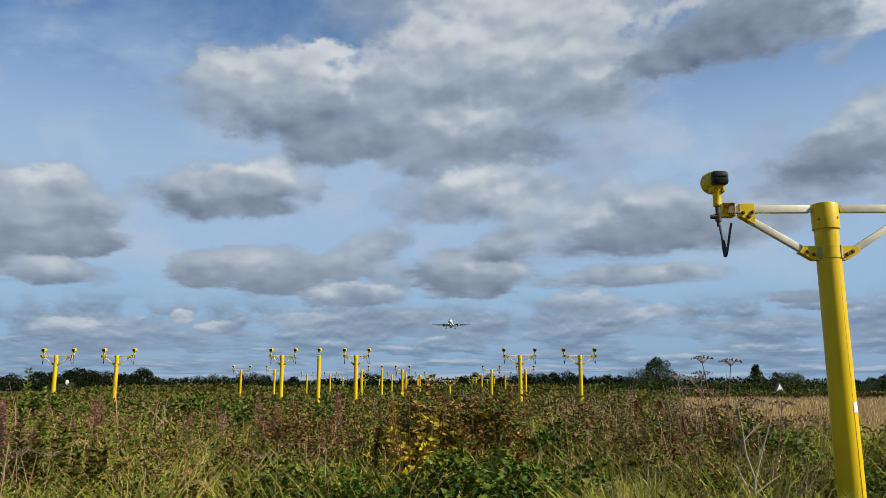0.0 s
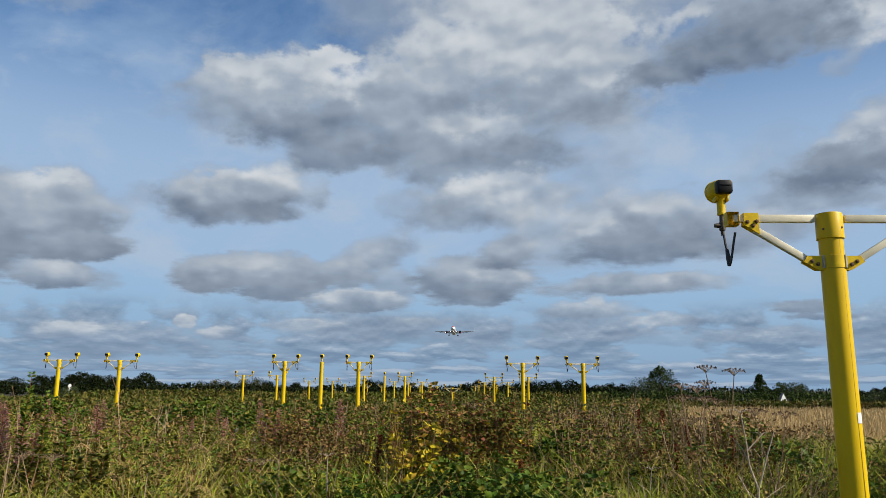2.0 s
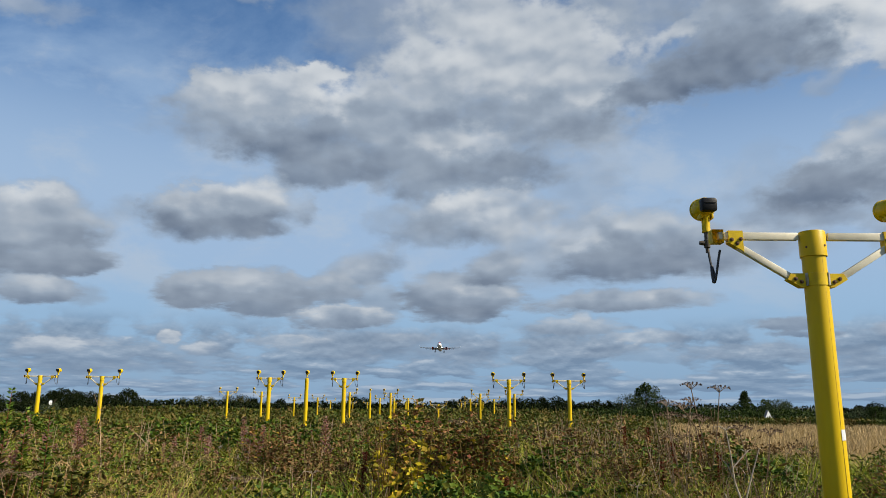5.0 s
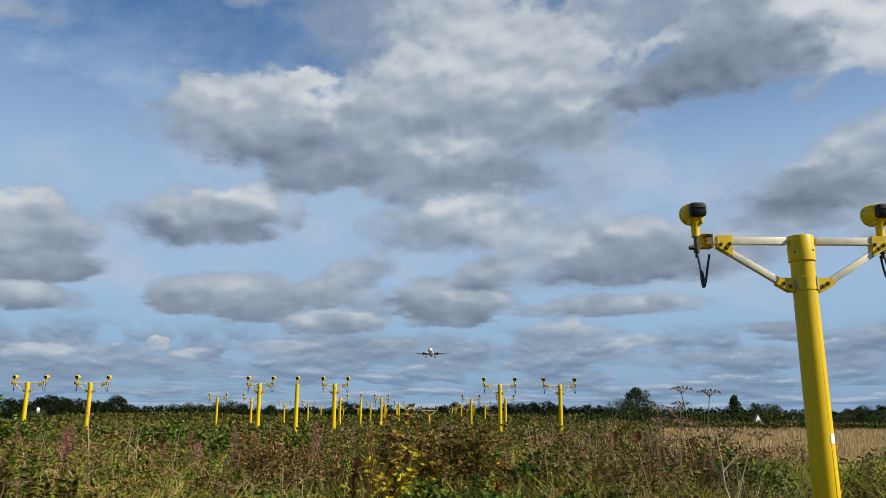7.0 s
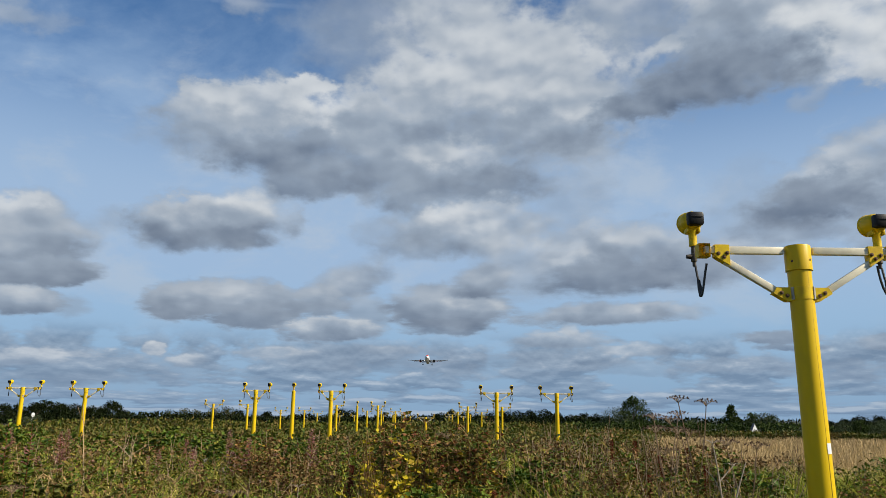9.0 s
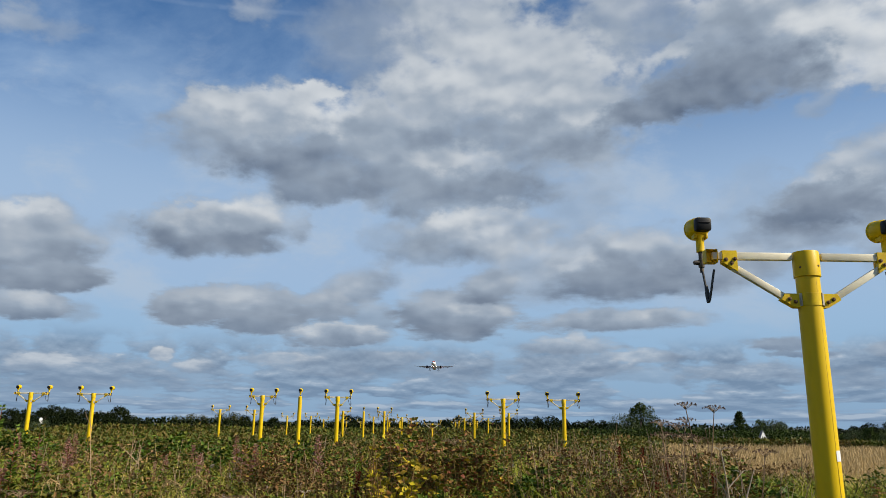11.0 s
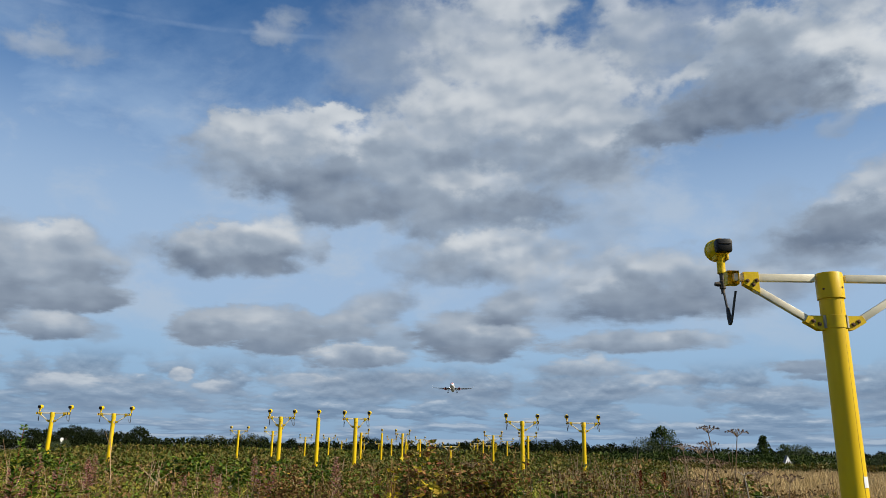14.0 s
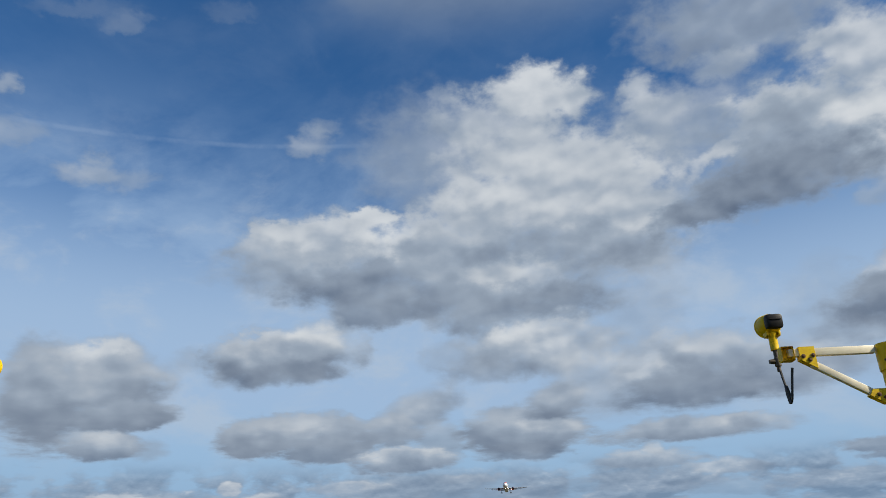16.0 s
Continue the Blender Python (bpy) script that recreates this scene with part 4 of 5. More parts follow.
def spots_for(kind, makers, spots, lean=3.0):
    """Stands copies of ready-built plants on the plan: (x, y, scale, turn)."""
    fresh = dict.fromkeys(makers, True)
    for i, (x, y, s, turn) in enumerate(spots):
        ob = makers[i % len(makers)]
        m = pose(x, y, float(ground_z(np.float64(x), np.float64(y))) - 0.01, RNG.normal(0, lean), RNG.normal(0, lean), turn)
        if fresh[ob]:
            fresh[ob] = False
            ob.matrix_basis = m
            it = ob
        else:
            it = copy_thing(ob, m)
        it.scale = (s, s, s)


def brambles():
    turning = [bramble_bush(0.50, 1.55, AUTUMN, "bramble mound turning yellow and rust red", 2000, 0.046), bramble_bush(0.46, 1.48, AUTUMN, "bramble mound with yellow and brown leaves", 1700, 0.046)]
    green = [bramble_bush(0.9, 1.25, BRAMBLE, "dense dark green bramble mound", 4400, 0.062), bramble_bush(0.7, 1.1, BRAMBLE, "low green bramble mound", 3200, 0.058)]
    spots_for("bramble", [bramble_bush(0.34, 1.3, YELLOWING, "bramble sprays turned bright yellow", 420, 0.052)], [(-0.42, 6.85, 1.22, 0), (-0.27, 6.95, 1.16, 90)])
    spots_for("bramble", [bramble_bush(0.42, 1.38, WITHER, "withered brown bramble mound", 1900, 0.032)], [(-1.42, 7.6, 1.0, 0), (-1.8, 8.3, 1.02, 110), (-1.15, 8.4, 1.04, 230), (-2.2, 7.7, 0.9, 60), (2.3, 8.6, 0.98, 300), (1.75, 8.0, 0.92, 20)])
    spots_for("bramble", turning, [(-0.34, 7.8, 1.12, 20), (0.36, 8.3, 1.14, 100), (-0.62, 9.2, 1.0, 210), (0.08, 8.2, 1.12, 300), (4.6, 8.0, 0.75, 160), (4.9, 7.3, 0.72, 40), (5.3, 8.4, 0.78, 250), (-1.7, 8.6, 0.95, 130), (-2.1, 9.4, 0.98, 330)])
    spots_for("bramble", green, [(-0.2, 7.1, 0.85, 0), (0.6, 7.2, 0.85, 80), (-5.0, 14.5, 1.2, 30), (-6.4, 15.5, 1.25, 150), (-3.6, 14.0, 1.15, 260), (-8.2, 17, 1.2, 10), (-2.2, 13, 1.1, 200), (2.4, 13.5, 1.0, 90), (-1.2, 6.0, 0.84, 120), (-0.45, 5.9, 0.90, 10), (0.22, 5.7, 0.92, 70), (-2.2, 5.9, 0.76, 170), (0.85, 6.0, 0.86, 250),
                                 (0.9, 9.4, 1.15, 300), (3.9, 7.4, 0.75, 40), (1.6, 6.4, 0.75, 60), (3.7, 6.7, 0.8, 310), (4.7, 7.0, 0.8, 240), (-10.5, 19, 1.2, 40), (3.0, 12.0, 1.05, 140), (3.2, 8.4, 1.0, 15), (3.8, 9.0, 0.98, 200)])


brambles()


def willowherb(h, seeding=True):
    """An upright leafy stem with a pink and brown seeding spire."""
    root = new("willowherb")
    bm = bmesh.new()
    lean = RNG.normal(0, 0.06)
    tube(bm, [(0, 0, 0), (lean * 0.4, 0.02, h * 0.5), (lean, 0.03, h)], [0.006, 0.005, 0.002], 6)
    part("stem", bm, RUST, root)
    n = 150
    f = RNG.uniform(0.15, 0.74, n)
    c = np.stack([lean * f, 0.03 * f, h * f], -1)
    t = RNG.uniform(0, 2 * np.pi, n)
    mesh_part("leaves", leaf_arrays(c, unit(np.stack([np.cos(t), np.sin(t), RNG.uniform(0.0, 0.6, n)], -1)), 0.12 * (1.15 - f), 0.022), HERB, root)
    if not seeding:
        n = 120
        f = RNG.uniform(0.6, 1.0, n)
        t = RNG.uniform(0, 2 * np.pi, n)
        c = np.stack([lean * f, 0.03 * f, h * f], -1)
        mesh_part("top_leaves", leaf_arrays(c, unit(np.stack([np.cos(t), np.sin(t), RNG.uniform(0.2, 0.9, n)], -1)), 0.10 * (1.4 - f), 0.024), BRAMBLE if h > 1.5 else HERB, root)
        return tagged(root, "tall leafy green weed standing over the rest", "tall weed", "tall weeds above the rough")
    n = 300
    f = 0.66 + 0.36 * RNG.random(n)
    t = RNG.uniform(0, 2 * np.pi, n)
    c = np.stack([lean * f, 0.03 * f, h * f], -1)
    out = unit(np.stack([np.cos(t), np.sin(t), RNG.uniform(0.2, 1.1, n)], -1))
    mesh_part("seed_spire", leaf_arrays(c + out * (0.085 * (1.1 - f) / 0.4)[:, None] * RNG.random((n, 1)), out, 0.06 * (1.25 - f) / 0.5, 0.013), PINK, root, "fluffy pink and brown seeding spire")
    return tagged(root, "rosebay willowherb with a pinkish brown seeding spire", "willowherb", "willowherb stands in the rough")


def hogweed(h, rays, spread):
    """A dead umbellifer: hollow stem, forked, each fork with an umbrella of small seed heads."""
    root = new("hogweed")
    bm = bmesh.new()
    tops = []
    tube(bm, [(0, 0, 0), (0.02, 0, h * 0.4), (0.03, 0.02, h * 0.62)], [0.011, 0.009, 0.007], 7)
    for i, (dx, dy, z) in enumerate(((-0.10, 0.03, h), (0.15, -0.03, h * 0.985), (-0.22, -0.05, h * 0.90))[:rays]):
        tube(bm, [(0.03, 0.02, h * (0.60 - 0.06 * i)), (0.03 + dx * 0.6, 0.02 + dy, h * 0.8), (dx, dy, z - 0.045)], [0.006, 0.005, 0.004], 6)
        tops.append((dx, dy, z))
    part("stem", bm, STALK, root)
    for dx, dy, z in tops:
        bm = bmesh.new()
        ends = []
        for k in range(22):
            t, q = 2.4 * k, math.sqrt((k + 0.5) / 22)
            e = (dx + spread * q * math.cos(t), dy + spread * q * math.sin(t), z + 0.02 - 0.03 * q * q)
            tube(bm, [(dx, dy, z - 0.05), ((dx + e[0]) / 2, (dy + e[1]) / 2, z - 0.005), e], [0.0018, 0.0015, 0.0012], 4)
            ends.append(e)
        umbel = part("umbel", bm, STALK, root)
        e = np.repeat(np.array(ends), 9, 0)
        d = unit(RNG.normal(size=e.shape) + np.array([0, 0, 0.5]))
        tagged(mesh_part("seed_head", leaf_arrays(e, d, 0.014, 0.008), UMBEL, umbel), kind="stuff")
    return tagged(root, "dead brown hogweed with umbrella shaped seed heads", "hogweed", "dead hogweeds above the rough")


def dock(h):
    root = new("dock")
    bm = bmesh.new()
    tube(bm, [(0, 0, 0), (0.015, 0, h * 0.6), (0.02, 0.01, h)], [0.006, 0.005, 0.002], 6)
    part("stem", bm, RUST, root)
    n = 520
    f = 0.45 + 0.55 * RNG.random(n)
    t = RNG.uniform(0, 2 * np.pi, n)
    out = unit(np.stack([np.cos(t), np.sin(t), RNG.uniform(0.3, 1.2, n)], -1))
    c = np.stack([0.02 * f, 0 * f, h * f], -1) + out * (RNG.random((n, 1)) * 0.055 * (1.25 - f)[:, None])
    mesh_part("seed_spike", leaf_arrays(c, out, 0.022, 0.014), RUST, root, "rust red dock seed spike")
    return tagged(root, "dried dock with rust red seed spikes", "dock", "dried docks in the rough")


def forked_stalk(h):
    """A bleached, broken, forking stalk."""
    root = new("dead_stalk")
    bm = bmesh.new()
    tube(bm, [(0, 0, 0), (0.012, 0, h * 0.3), (-0.004, 0.01, h * 0.5), (0.01, 0.01, h * 0.66), (-0.035, 0, h * 0.77), (-0.045, 0, h * 0.88), (-0.06, 0.01, h)], [0.0068, 0.0066, 0.0062, 0.006, 0.005, 0.004, 0.003], 8)
    part("stem", bm, BLEACHED, root)
    for x, z, ex, ez, r in ((0.01, 0.66, 0.125, 0.92, 0.005), (-0.04, 0.83, 0.07, 0.915, 0.004), (-0.04, 0.79, -0.11, 0.885, 0.0035), (-0.002, 0.5, -0.09, 0.72, 0.006), (0.01, 0.6, 0.16, 0.68, 0.003)):
        bm = bmesh.new()
        mx, mz = x + 0.45 * (ex - x), z + 0.55 * (ez - z)
        tube(bm, [(x, 0.005, h * z), (mx + 0.008, 0.012, h * mz), (ex, 0.02, h * ez)], [r, r * 0.85, r * 0.5], 7)
        part("branch", bm, BLEACHED, root)
    for k in range(7):
        bm = bmesh.new()
        t = 2 * math.pi * k / 7 + 0.3
        tube(bm, [(-0.06, 0.01, h), (-0.06 + 0.035 * math.cos(t), 0.01 + 0.035 * math.sin(t), h + 0.02), (-0.06 + 0.075 * math.cos(t), 0.01 + 0.075 * math.sin(t), h + 0.018)], [0.0018, 0.0014, 0.001], 4)
        part("ray", bm, BLEACHED, root)
    return tagged(root, "bleached dead stalk, broken and forked", "dead stalk", "bleached stalks in the rough")


def nodding_stem(h):
    root = new("dry_grass_stem")
    bm = bmesh.new()
    pts = [(0.02 * f, 0, h * f) for f in (0, 0.4, 0.8)] + [(0.04, 0, h * 0.96), (0.10, 0, h), (0.17, 0, h * 0.97), (0.22, 0, h * 0.90)]
    tube(bm, pts, [0.004, 0.0035, 0.003, 0.003, 0.004, 0.0045, 0.002], 6)
    part("stem", bm, STRAW, root)
    n = 60
    f = RNG.random(n)
    c = np.stack([0.04 + 0.18 * f, 0 * f, h * (0.97 + 0.03 * np.sin(f * 3) - 0.08 * f * f)], -1)
    mesh_part("ear", leaf_arrays(c, unit(RNG.normal(size=(n, 3)) + np.array([1.0, 0, -0.6])), 0.03, 0.008), STRAW, root)
    return tagged(root, "dry grass stem with a nodding pale ear", "grass stem", "nodding grass stems")


def single_plants():
    spots = []
    for x, y, n in ((-4.1, 6.9, 3), (-4.35, 7.4, 4), (-5.6, 9.6, 5), (-4.9, 10.5, 3), (-3.6, 9.2, 3), (-2.9, 11.5, 3), (-6.6, 12.5, 4), (-2.4, 10.2, 3), (-3.3, 11.0, 3), (-1.6, 9.6, 2), (-4.4, 12.4, 3)):
        for _ in range(n):
            spots.append((x + RNG.normal(0, 0.25), y + RNG.normal(0, 0.3), RNG.uniform(0.8, 1.12), RNG.uniform(0, 360)))
    spots_for("willowherb", [willowherb(1.35), willowherb(1.25), willowherb(1.45)], spots)
    spots_for("weed", [willowherb(1.80, False)], [(-3.85, 6.5, 1.03, 0), (-3.70, 6.7, 0.94, 80), (-4.05, 6.6, 0.92, 200), (-3.35, 6.4, 0.93, 120)])
    # leafy stems yet without seed, thick on the ground in the western rough
    leafy_stem = [tagged(willowherb(h, False), "leafy green willowherb stem without a seed head", "willowherb", "leafy stems in the rough") for h in (1.02, 0.92, 1.12)]
    spots = []
    for _ in range(130):
        y = 4.6 * (11 / 4.6) ** RNG.random()
        spots.append((y * RNG.uniform(-0.62, -0.20), y, RNG.uniform(0.85, 1.15), RNG.uniform(0, 360)))
    spots_for("willowherb", leafy_stem, spots, 5.0)
    spots_for("hogweed", [hogweed(1.98, 3, 0.115)], [(2.48, 7.3, 1.0, 0), (2.36, 7.6, 0.93, 170)], 0.3)
    spots_for("hogweed", [hogweed(1.62, 2, 0.12), hogweed(1.45, 1, 0.15)], [(2.22, 7.1, 1.05, 40), (2.36, 7.4, 1.03, 300), (2.62, 6.5, 0.98, 10), (-1.55, 6.2, 0.80, 70), (-3.0, 5.4, 0.78, 20), (0.15, 9.0, 1.10, 120)])
    spots_for("dock", [dock(1.25), dock(1.1)], [(0.42, 6.0, 0.95, 0), (2.45, 7.0, 1.0, 60), (2.65, 7.6, 1.05, 30), (2.15, 7.7, 1.0, 90), (-0.85, 7.2, 1.05, 200), (3.35, 6.4, 1.0, 10)] + [(y * a, y, s, 50 * y) for y, a, s in ((7.2, 0.27, 1.0), (8.0, 0.24, 1.05), (8.6, 0.30, 1.1), (9.2, 0.22, 1.1), (9.8, 0.33, 1.15), (8.3, 0.35, 1.0), (10.4, 0.27, 1.2), (7.7, 0.31, 1.0), (11.0, 0.24, 1.2), (9.0, 0.265, 1.15))])
    spots_for("dead_stalk", [forked_stalk(1.22), forked_stalk(1.05)], [(2.14, 5.6, 1.30, 0), (1.55, 6.4, 1.05, 190), (2.9, 7.4, 1.1, 100), (-2.55, 5.4, 0.9, 20), (-1.0, 5.9, 1.0, 300)], 1.0)
    spots_for("grass_stem", [nodding_stem(1.28), nodding_stem(1.15)], [(-2.05, 6.0, 1.02, 0), (-1.9, 5.5, 0.9, 30), (-2.2, 7.0, 1.0, 180), (-2.6, 5.8, 0.95, 200), (1.3, 5.5, 0.95, 0), (1.0, 5.4, 0.9, 20), (-3.2, 6.2, 1.0, 60)])


single_plants()

# ---- trees, hedges and houses ----
def tree(kind, h, w, mat, label, cards=1700, size=0.55, stem=0.22):
    """A tapered trunk with limbs under a crown of leaf sprays in uneven lobes."""
    root = new("tree")
    bm = bmesh.new()
    tube(bm, [(0, 0, -0.2), (0.05, 0, h * 0.2), (0.1, 0.05, h * 0.45), (0.05, 0, h * 0.8)], [h * 0.028, h * 0.022, h * 0.015, h * 0.004], 9)
    lobes = []
    count = 15
    for i in range(count):
        t = 2.4 * i + RNG.uniform(-0.4, 0.4)
        f = (i + 0.5) / count
        z = h * (stem + (0.94 - stem) * f)
        if kind == "cone":
            reach = w * 0.5 * (1.02 - f) * RNG.uniform(0.5, 0.9)
            r = w * 0.30 * (1.15 - 0.8 * f)
        else:
            reach = w * 0.5 * math.sin(math.pi * (0.12 + 0.80 * f)) * RNG.uniform(0.45, 0.95)
            r = w * RNG.uniform(0.15, 0.26)
        c = Vector((reach * math.cos(t), reach * math.sin(t), z - r * 0.4))
        lobes.append((c, r))
        if i % 2 == 0:
            tube(bm, [(0.05, 0, z * 0.55), tuple(c * 0.6 + Vector((0, 0, z * 0.2))), tuple(c)], [h * 0.010, h * 0.006, h * 0.002], 6)
    part("trunk", bm, BARK, root)
    n = cards
    pick = RNG.integers(0, count, n)
    cs = np.array([tuple(c) for c, r in lobes])[pick]
    rs = np.array([r for c, r in lobes])[pick]
    d = unit(RNG.normal(size=(n, 3)))
    p = cs + d * (rs * RNG.uniform(0.2, 1.05, n) ** 0.6)[:, None] * np.array([1, 1, 0.85])
    p[:, 2] = np.maximum(p[:, 2], h * stem * 0.35)
    axis = unit(d + 0.7 * RNG.normal(size=(n, 3)) + np.array([0, 0, 0.2]))
    s = size * RNG.uniform(0.5, 1.35, n)
    mesh_part("crown", leaf_arrays(p, axis, s, s * 0.62), mat, root)
    root["tall"] = h
    return tagged(root, label, "tree", "trees along the far edge of the field")


def plant(ob, used, px, rise, y):
    """Stands a tree at that bearing (1300 to the radian off 817) with its top that much over the eye line."""
    x = y * (px - 817) / 1305
    z = float(ground_z(np.float64(x), np.float64(y)))
    want = EYE[2] + rise * y / 1305 - z
    k = want / ob["tall"]
    m = pose(x, y, z - 0.05, 0, 0, RNG.uniform(0, 360))
    if ob in used:
        ob = copy_thing(ob, m)
    else:
        used.add(ob)
        ob.matrix_basis = m
    ob.scale = (k * RNG.uniform(0.92, 1.1), k * RNG.uniform(0.92, 1.1), k)


def treeline():
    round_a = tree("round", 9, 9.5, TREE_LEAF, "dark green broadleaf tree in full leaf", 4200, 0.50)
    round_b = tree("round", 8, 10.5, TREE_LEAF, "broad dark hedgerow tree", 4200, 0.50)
    round_c = tree("round", 8.5, 8.5, OLIVE, "olive green rounded tree", 4000, 0.46, 0.12)
    used = set()
    # bearing, rise of the top over the eye line
    for px, rise, k in ((5, 18, 0), (30, 22, 1), (-40, 20, 0), (75, 27, 0), (98, 25, 1), (135, 30, 0), (152, 32, 1), (175, 28, 0), (198, 26, 1), (222, 24, 0), (243, 22, 1), (264, 33, 0), (286, 16, 1), (310, 10, 1), (335, 12, 0),
                        (362, 18, 2), (385, 21, 2), (408, 19, 2), (436, 22, 2), (462, 24, 2), (480, 20, 0), (505, 12, 1), (528, 18, 0), (552, 10, 1), (580, 12, 1), (605, 10, 0), (634, 14, 1), (655, 24, 0), (672, 20, 1), (700, 12, 0),
                        (728, 16, 1), (752, 13, 0), (775, 12, 1), (800, 14, 0), (828, 18, 1), (848, 24, 0), (870, 20, 1), (893, 17, 0), (915, 19, 1), (938, 23, 0), (960, 22, 1), (983, 25, 0), (1006, 25, 1), (1030, 21, 0), (1052, 17, 1),
                        (1075, 21, 0), (1098, 19, 1), (1118, 16, 0), (1500, 12, 1), (1528, 16, 0), (1556, 20, 1), (1590, 22, 0), (1640, 20, 1), (-90, 22, 1), (-150, 20, 0)):
        plant((round_a, round_b, round_c)[k], used, px, rise, 300 + RNG.uniform(-25, 25))
    poplar = tree("round", 11, 8, TREE_MID, "tall dark tree standing over the hedge", 5200, 0.42)
    willow = tree("round", 7.5, 11, TREE_PALE, "grey green bushy tree beside a taller one", 4600, 0.36, 0.08)
    cone = tree("cone", 7, 4.6, TREE_MID, "small dark conical tree", 3600, 0.32, 0.1)
    for ob, px, rise, y in ((poplar, 1162, 52, 170), (willow, 1136, 31, 168), (willow, 1178, 22, 172), (cone, 1332, 40, 170), (poplar, 1368, 26, 172), (willow, 1392, 24, 168), (poplar, 1402, 22, 175), (willow, 1262, 12, 150), (cone, 1276, 10, 150), (willow, 1528, 12, 120), (poplar, 1555, 16, 118), (willow, 1590, 14, 120), (willow, 120, 5, 240), (willow, 134, 7, 245), (willow, 105, 6, 240)):
        plant(ob, used, px, rise, y)


treeline()


def hedge(name, x0, y0, x1, y1, h, deep, n, mat, label, size):
    f = RNG.random(n)
    x = x0 + (x1 - x0) * f + RNG.normal(0, 0.3, n)
    y = y0 + (y1 - y0) * f + deep * RNG.uniform(-0.5, 0.5, n)
    top = h * (0.72 + 0.55 * patchy(x, y, h * 2.2, 31) + 0.2 * (patchy(x, y, h * 0.6, 32) - 0.5))
    z = ground_z(x, y) + top * RNG.random(n) ** 0.6
    axis = unit(RNG.normal(size=(n, 3)) + np.array([0, 0, 0.4]))
    s = size * RNG.uniform(0.5, 1.4, n)
    stuff(name, leaf_arrays(np.stack([x, y, z], -1), axis, s, s * 0.6), mat, label, "hedge")


hedge("near_hedge", 16, 84, 70, 78, 0.85, 3.0, 15000, SCRUB, "overgrown green hedge behind the dry field", 0.32)
hedge("back_hedge", 20, 132, 110, 126, 1.9, 5.0, 12000, TREE_MID, "dark overgrown hedge further back", 0.42)
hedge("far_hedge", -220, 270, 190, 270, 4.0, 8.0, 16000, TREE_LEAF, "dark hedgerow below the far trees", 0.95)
hedge("middle_thicket", -62, 120, 22, 120, 1.75, 14.0, 14000, SCRUB, "green thicket across the middle of the field", 0.5)

WHITE_WALL = material("white_render", (0.78, 0.78, 0.76), (0.66, 0.66, 0.64), 1.2, 0.8, bump=0.1)
SLATE = material("slate_roof", (0.10, 0.10, 0.11), (0.16, 0.15, 0.15), 2.0, 0.7, bump=0.2)
PANE = material("dark_window", (0.02, 0.025, 0.03), (0.03, 0.035, 0.04), 3, 0.08)
# far woods: the blue grey of distance haze is mixed into the base colour
DISTANT = material("hazed_woods", (0.045, 0.06, 0.06), (0.06, 0.075, 0.07), 0.02, 0.95)


def house(x, y, w, deep, eaves, ridge, label, glazed=True, turn=0):
    """A small house with its gable to the field."""
    root = new("house")
    root.matrix_basis = pose(x, y, float(ground_z(np.float64(x), np.float64(y))) - 0.1, 0, 0, turn - math.degrees(math.atan2(x, y)))
    bm = bmesh.new()
    plate(bm, [(-w / 2, 0), (w / 2, 0), (w / 2, eaves), (0, ridge), (-w / 2, eaves)], -deep / 2, deep / 2)
    wall = part("wall", bm, WHITE_WALL, root, smooth=False)
    for s in (-1, 1):
        bm = bmesh.new()
        plate(bm, [(s * (w / 2 + 0.06), eaves - 0.08), (0, ridge + 0.01), (0, ridge + 0.08), (s * (w / 2 + 0.06), eaves - 0.01)][::s], -deep / 2 - 0.02, deep / 2 + 0.1)
        part("roof_slope", bm, SLATE, root, smooth=False)
    for cx, cz in ((-w * 0.14, eaves * 0.8), (w * 0.14, eaves * 0.8)) if glazed else ():
        win = bmesh.new()
        box(win, w * 0.07, 0.12, eaves * 0.9, pose(cx, -deep / 2, cz), 0.01)
        part("window", win, PANE, wall)
    return tagged(root, label, "house")


house(46.6, 110, 0.95, 0.4, 1.05, 2.05, "small white gabled hut behind the hedge", turn=34)
house(-143.0, 271, 1.0, 4, 4.2, 4.5, "white house wall showing between trees", False)


def far_rise():
    """A low wooded rise on the horizon, the haze of distance put into its colour."""
    xs = np.linspace(-900, 1500, 161)
    top = 9 + 5 * patchy(xs, xs * 0, 160, 41) + 2.0 * patchy(xs, xs * 0, 35, 42)
    v, f = [], []
    for k, (yy, hh) in enumerate(((1500, 0.0), (1540, 1.0), (1700, 1.0), (1800, 0.0))):
        v.append(np.stack([xs, np.full_like(xs, yy), top * hh - 1.0], -1))
    n = len(xs)
    i = np.arange(n - 1)
    for k in range(3):
        f.append(np.stack([k * n + i, k * n + i + 1, (k + 1) * n + i + 1, (k + 1) * n + i], -1))
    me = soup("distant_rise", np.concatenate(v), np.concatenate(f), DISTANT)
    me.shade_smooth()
    tagged(new("distant_rise", me), "low wooded rise on the horizon, blue grey haze in its colour", "hill", kind="structure")


far_rise()

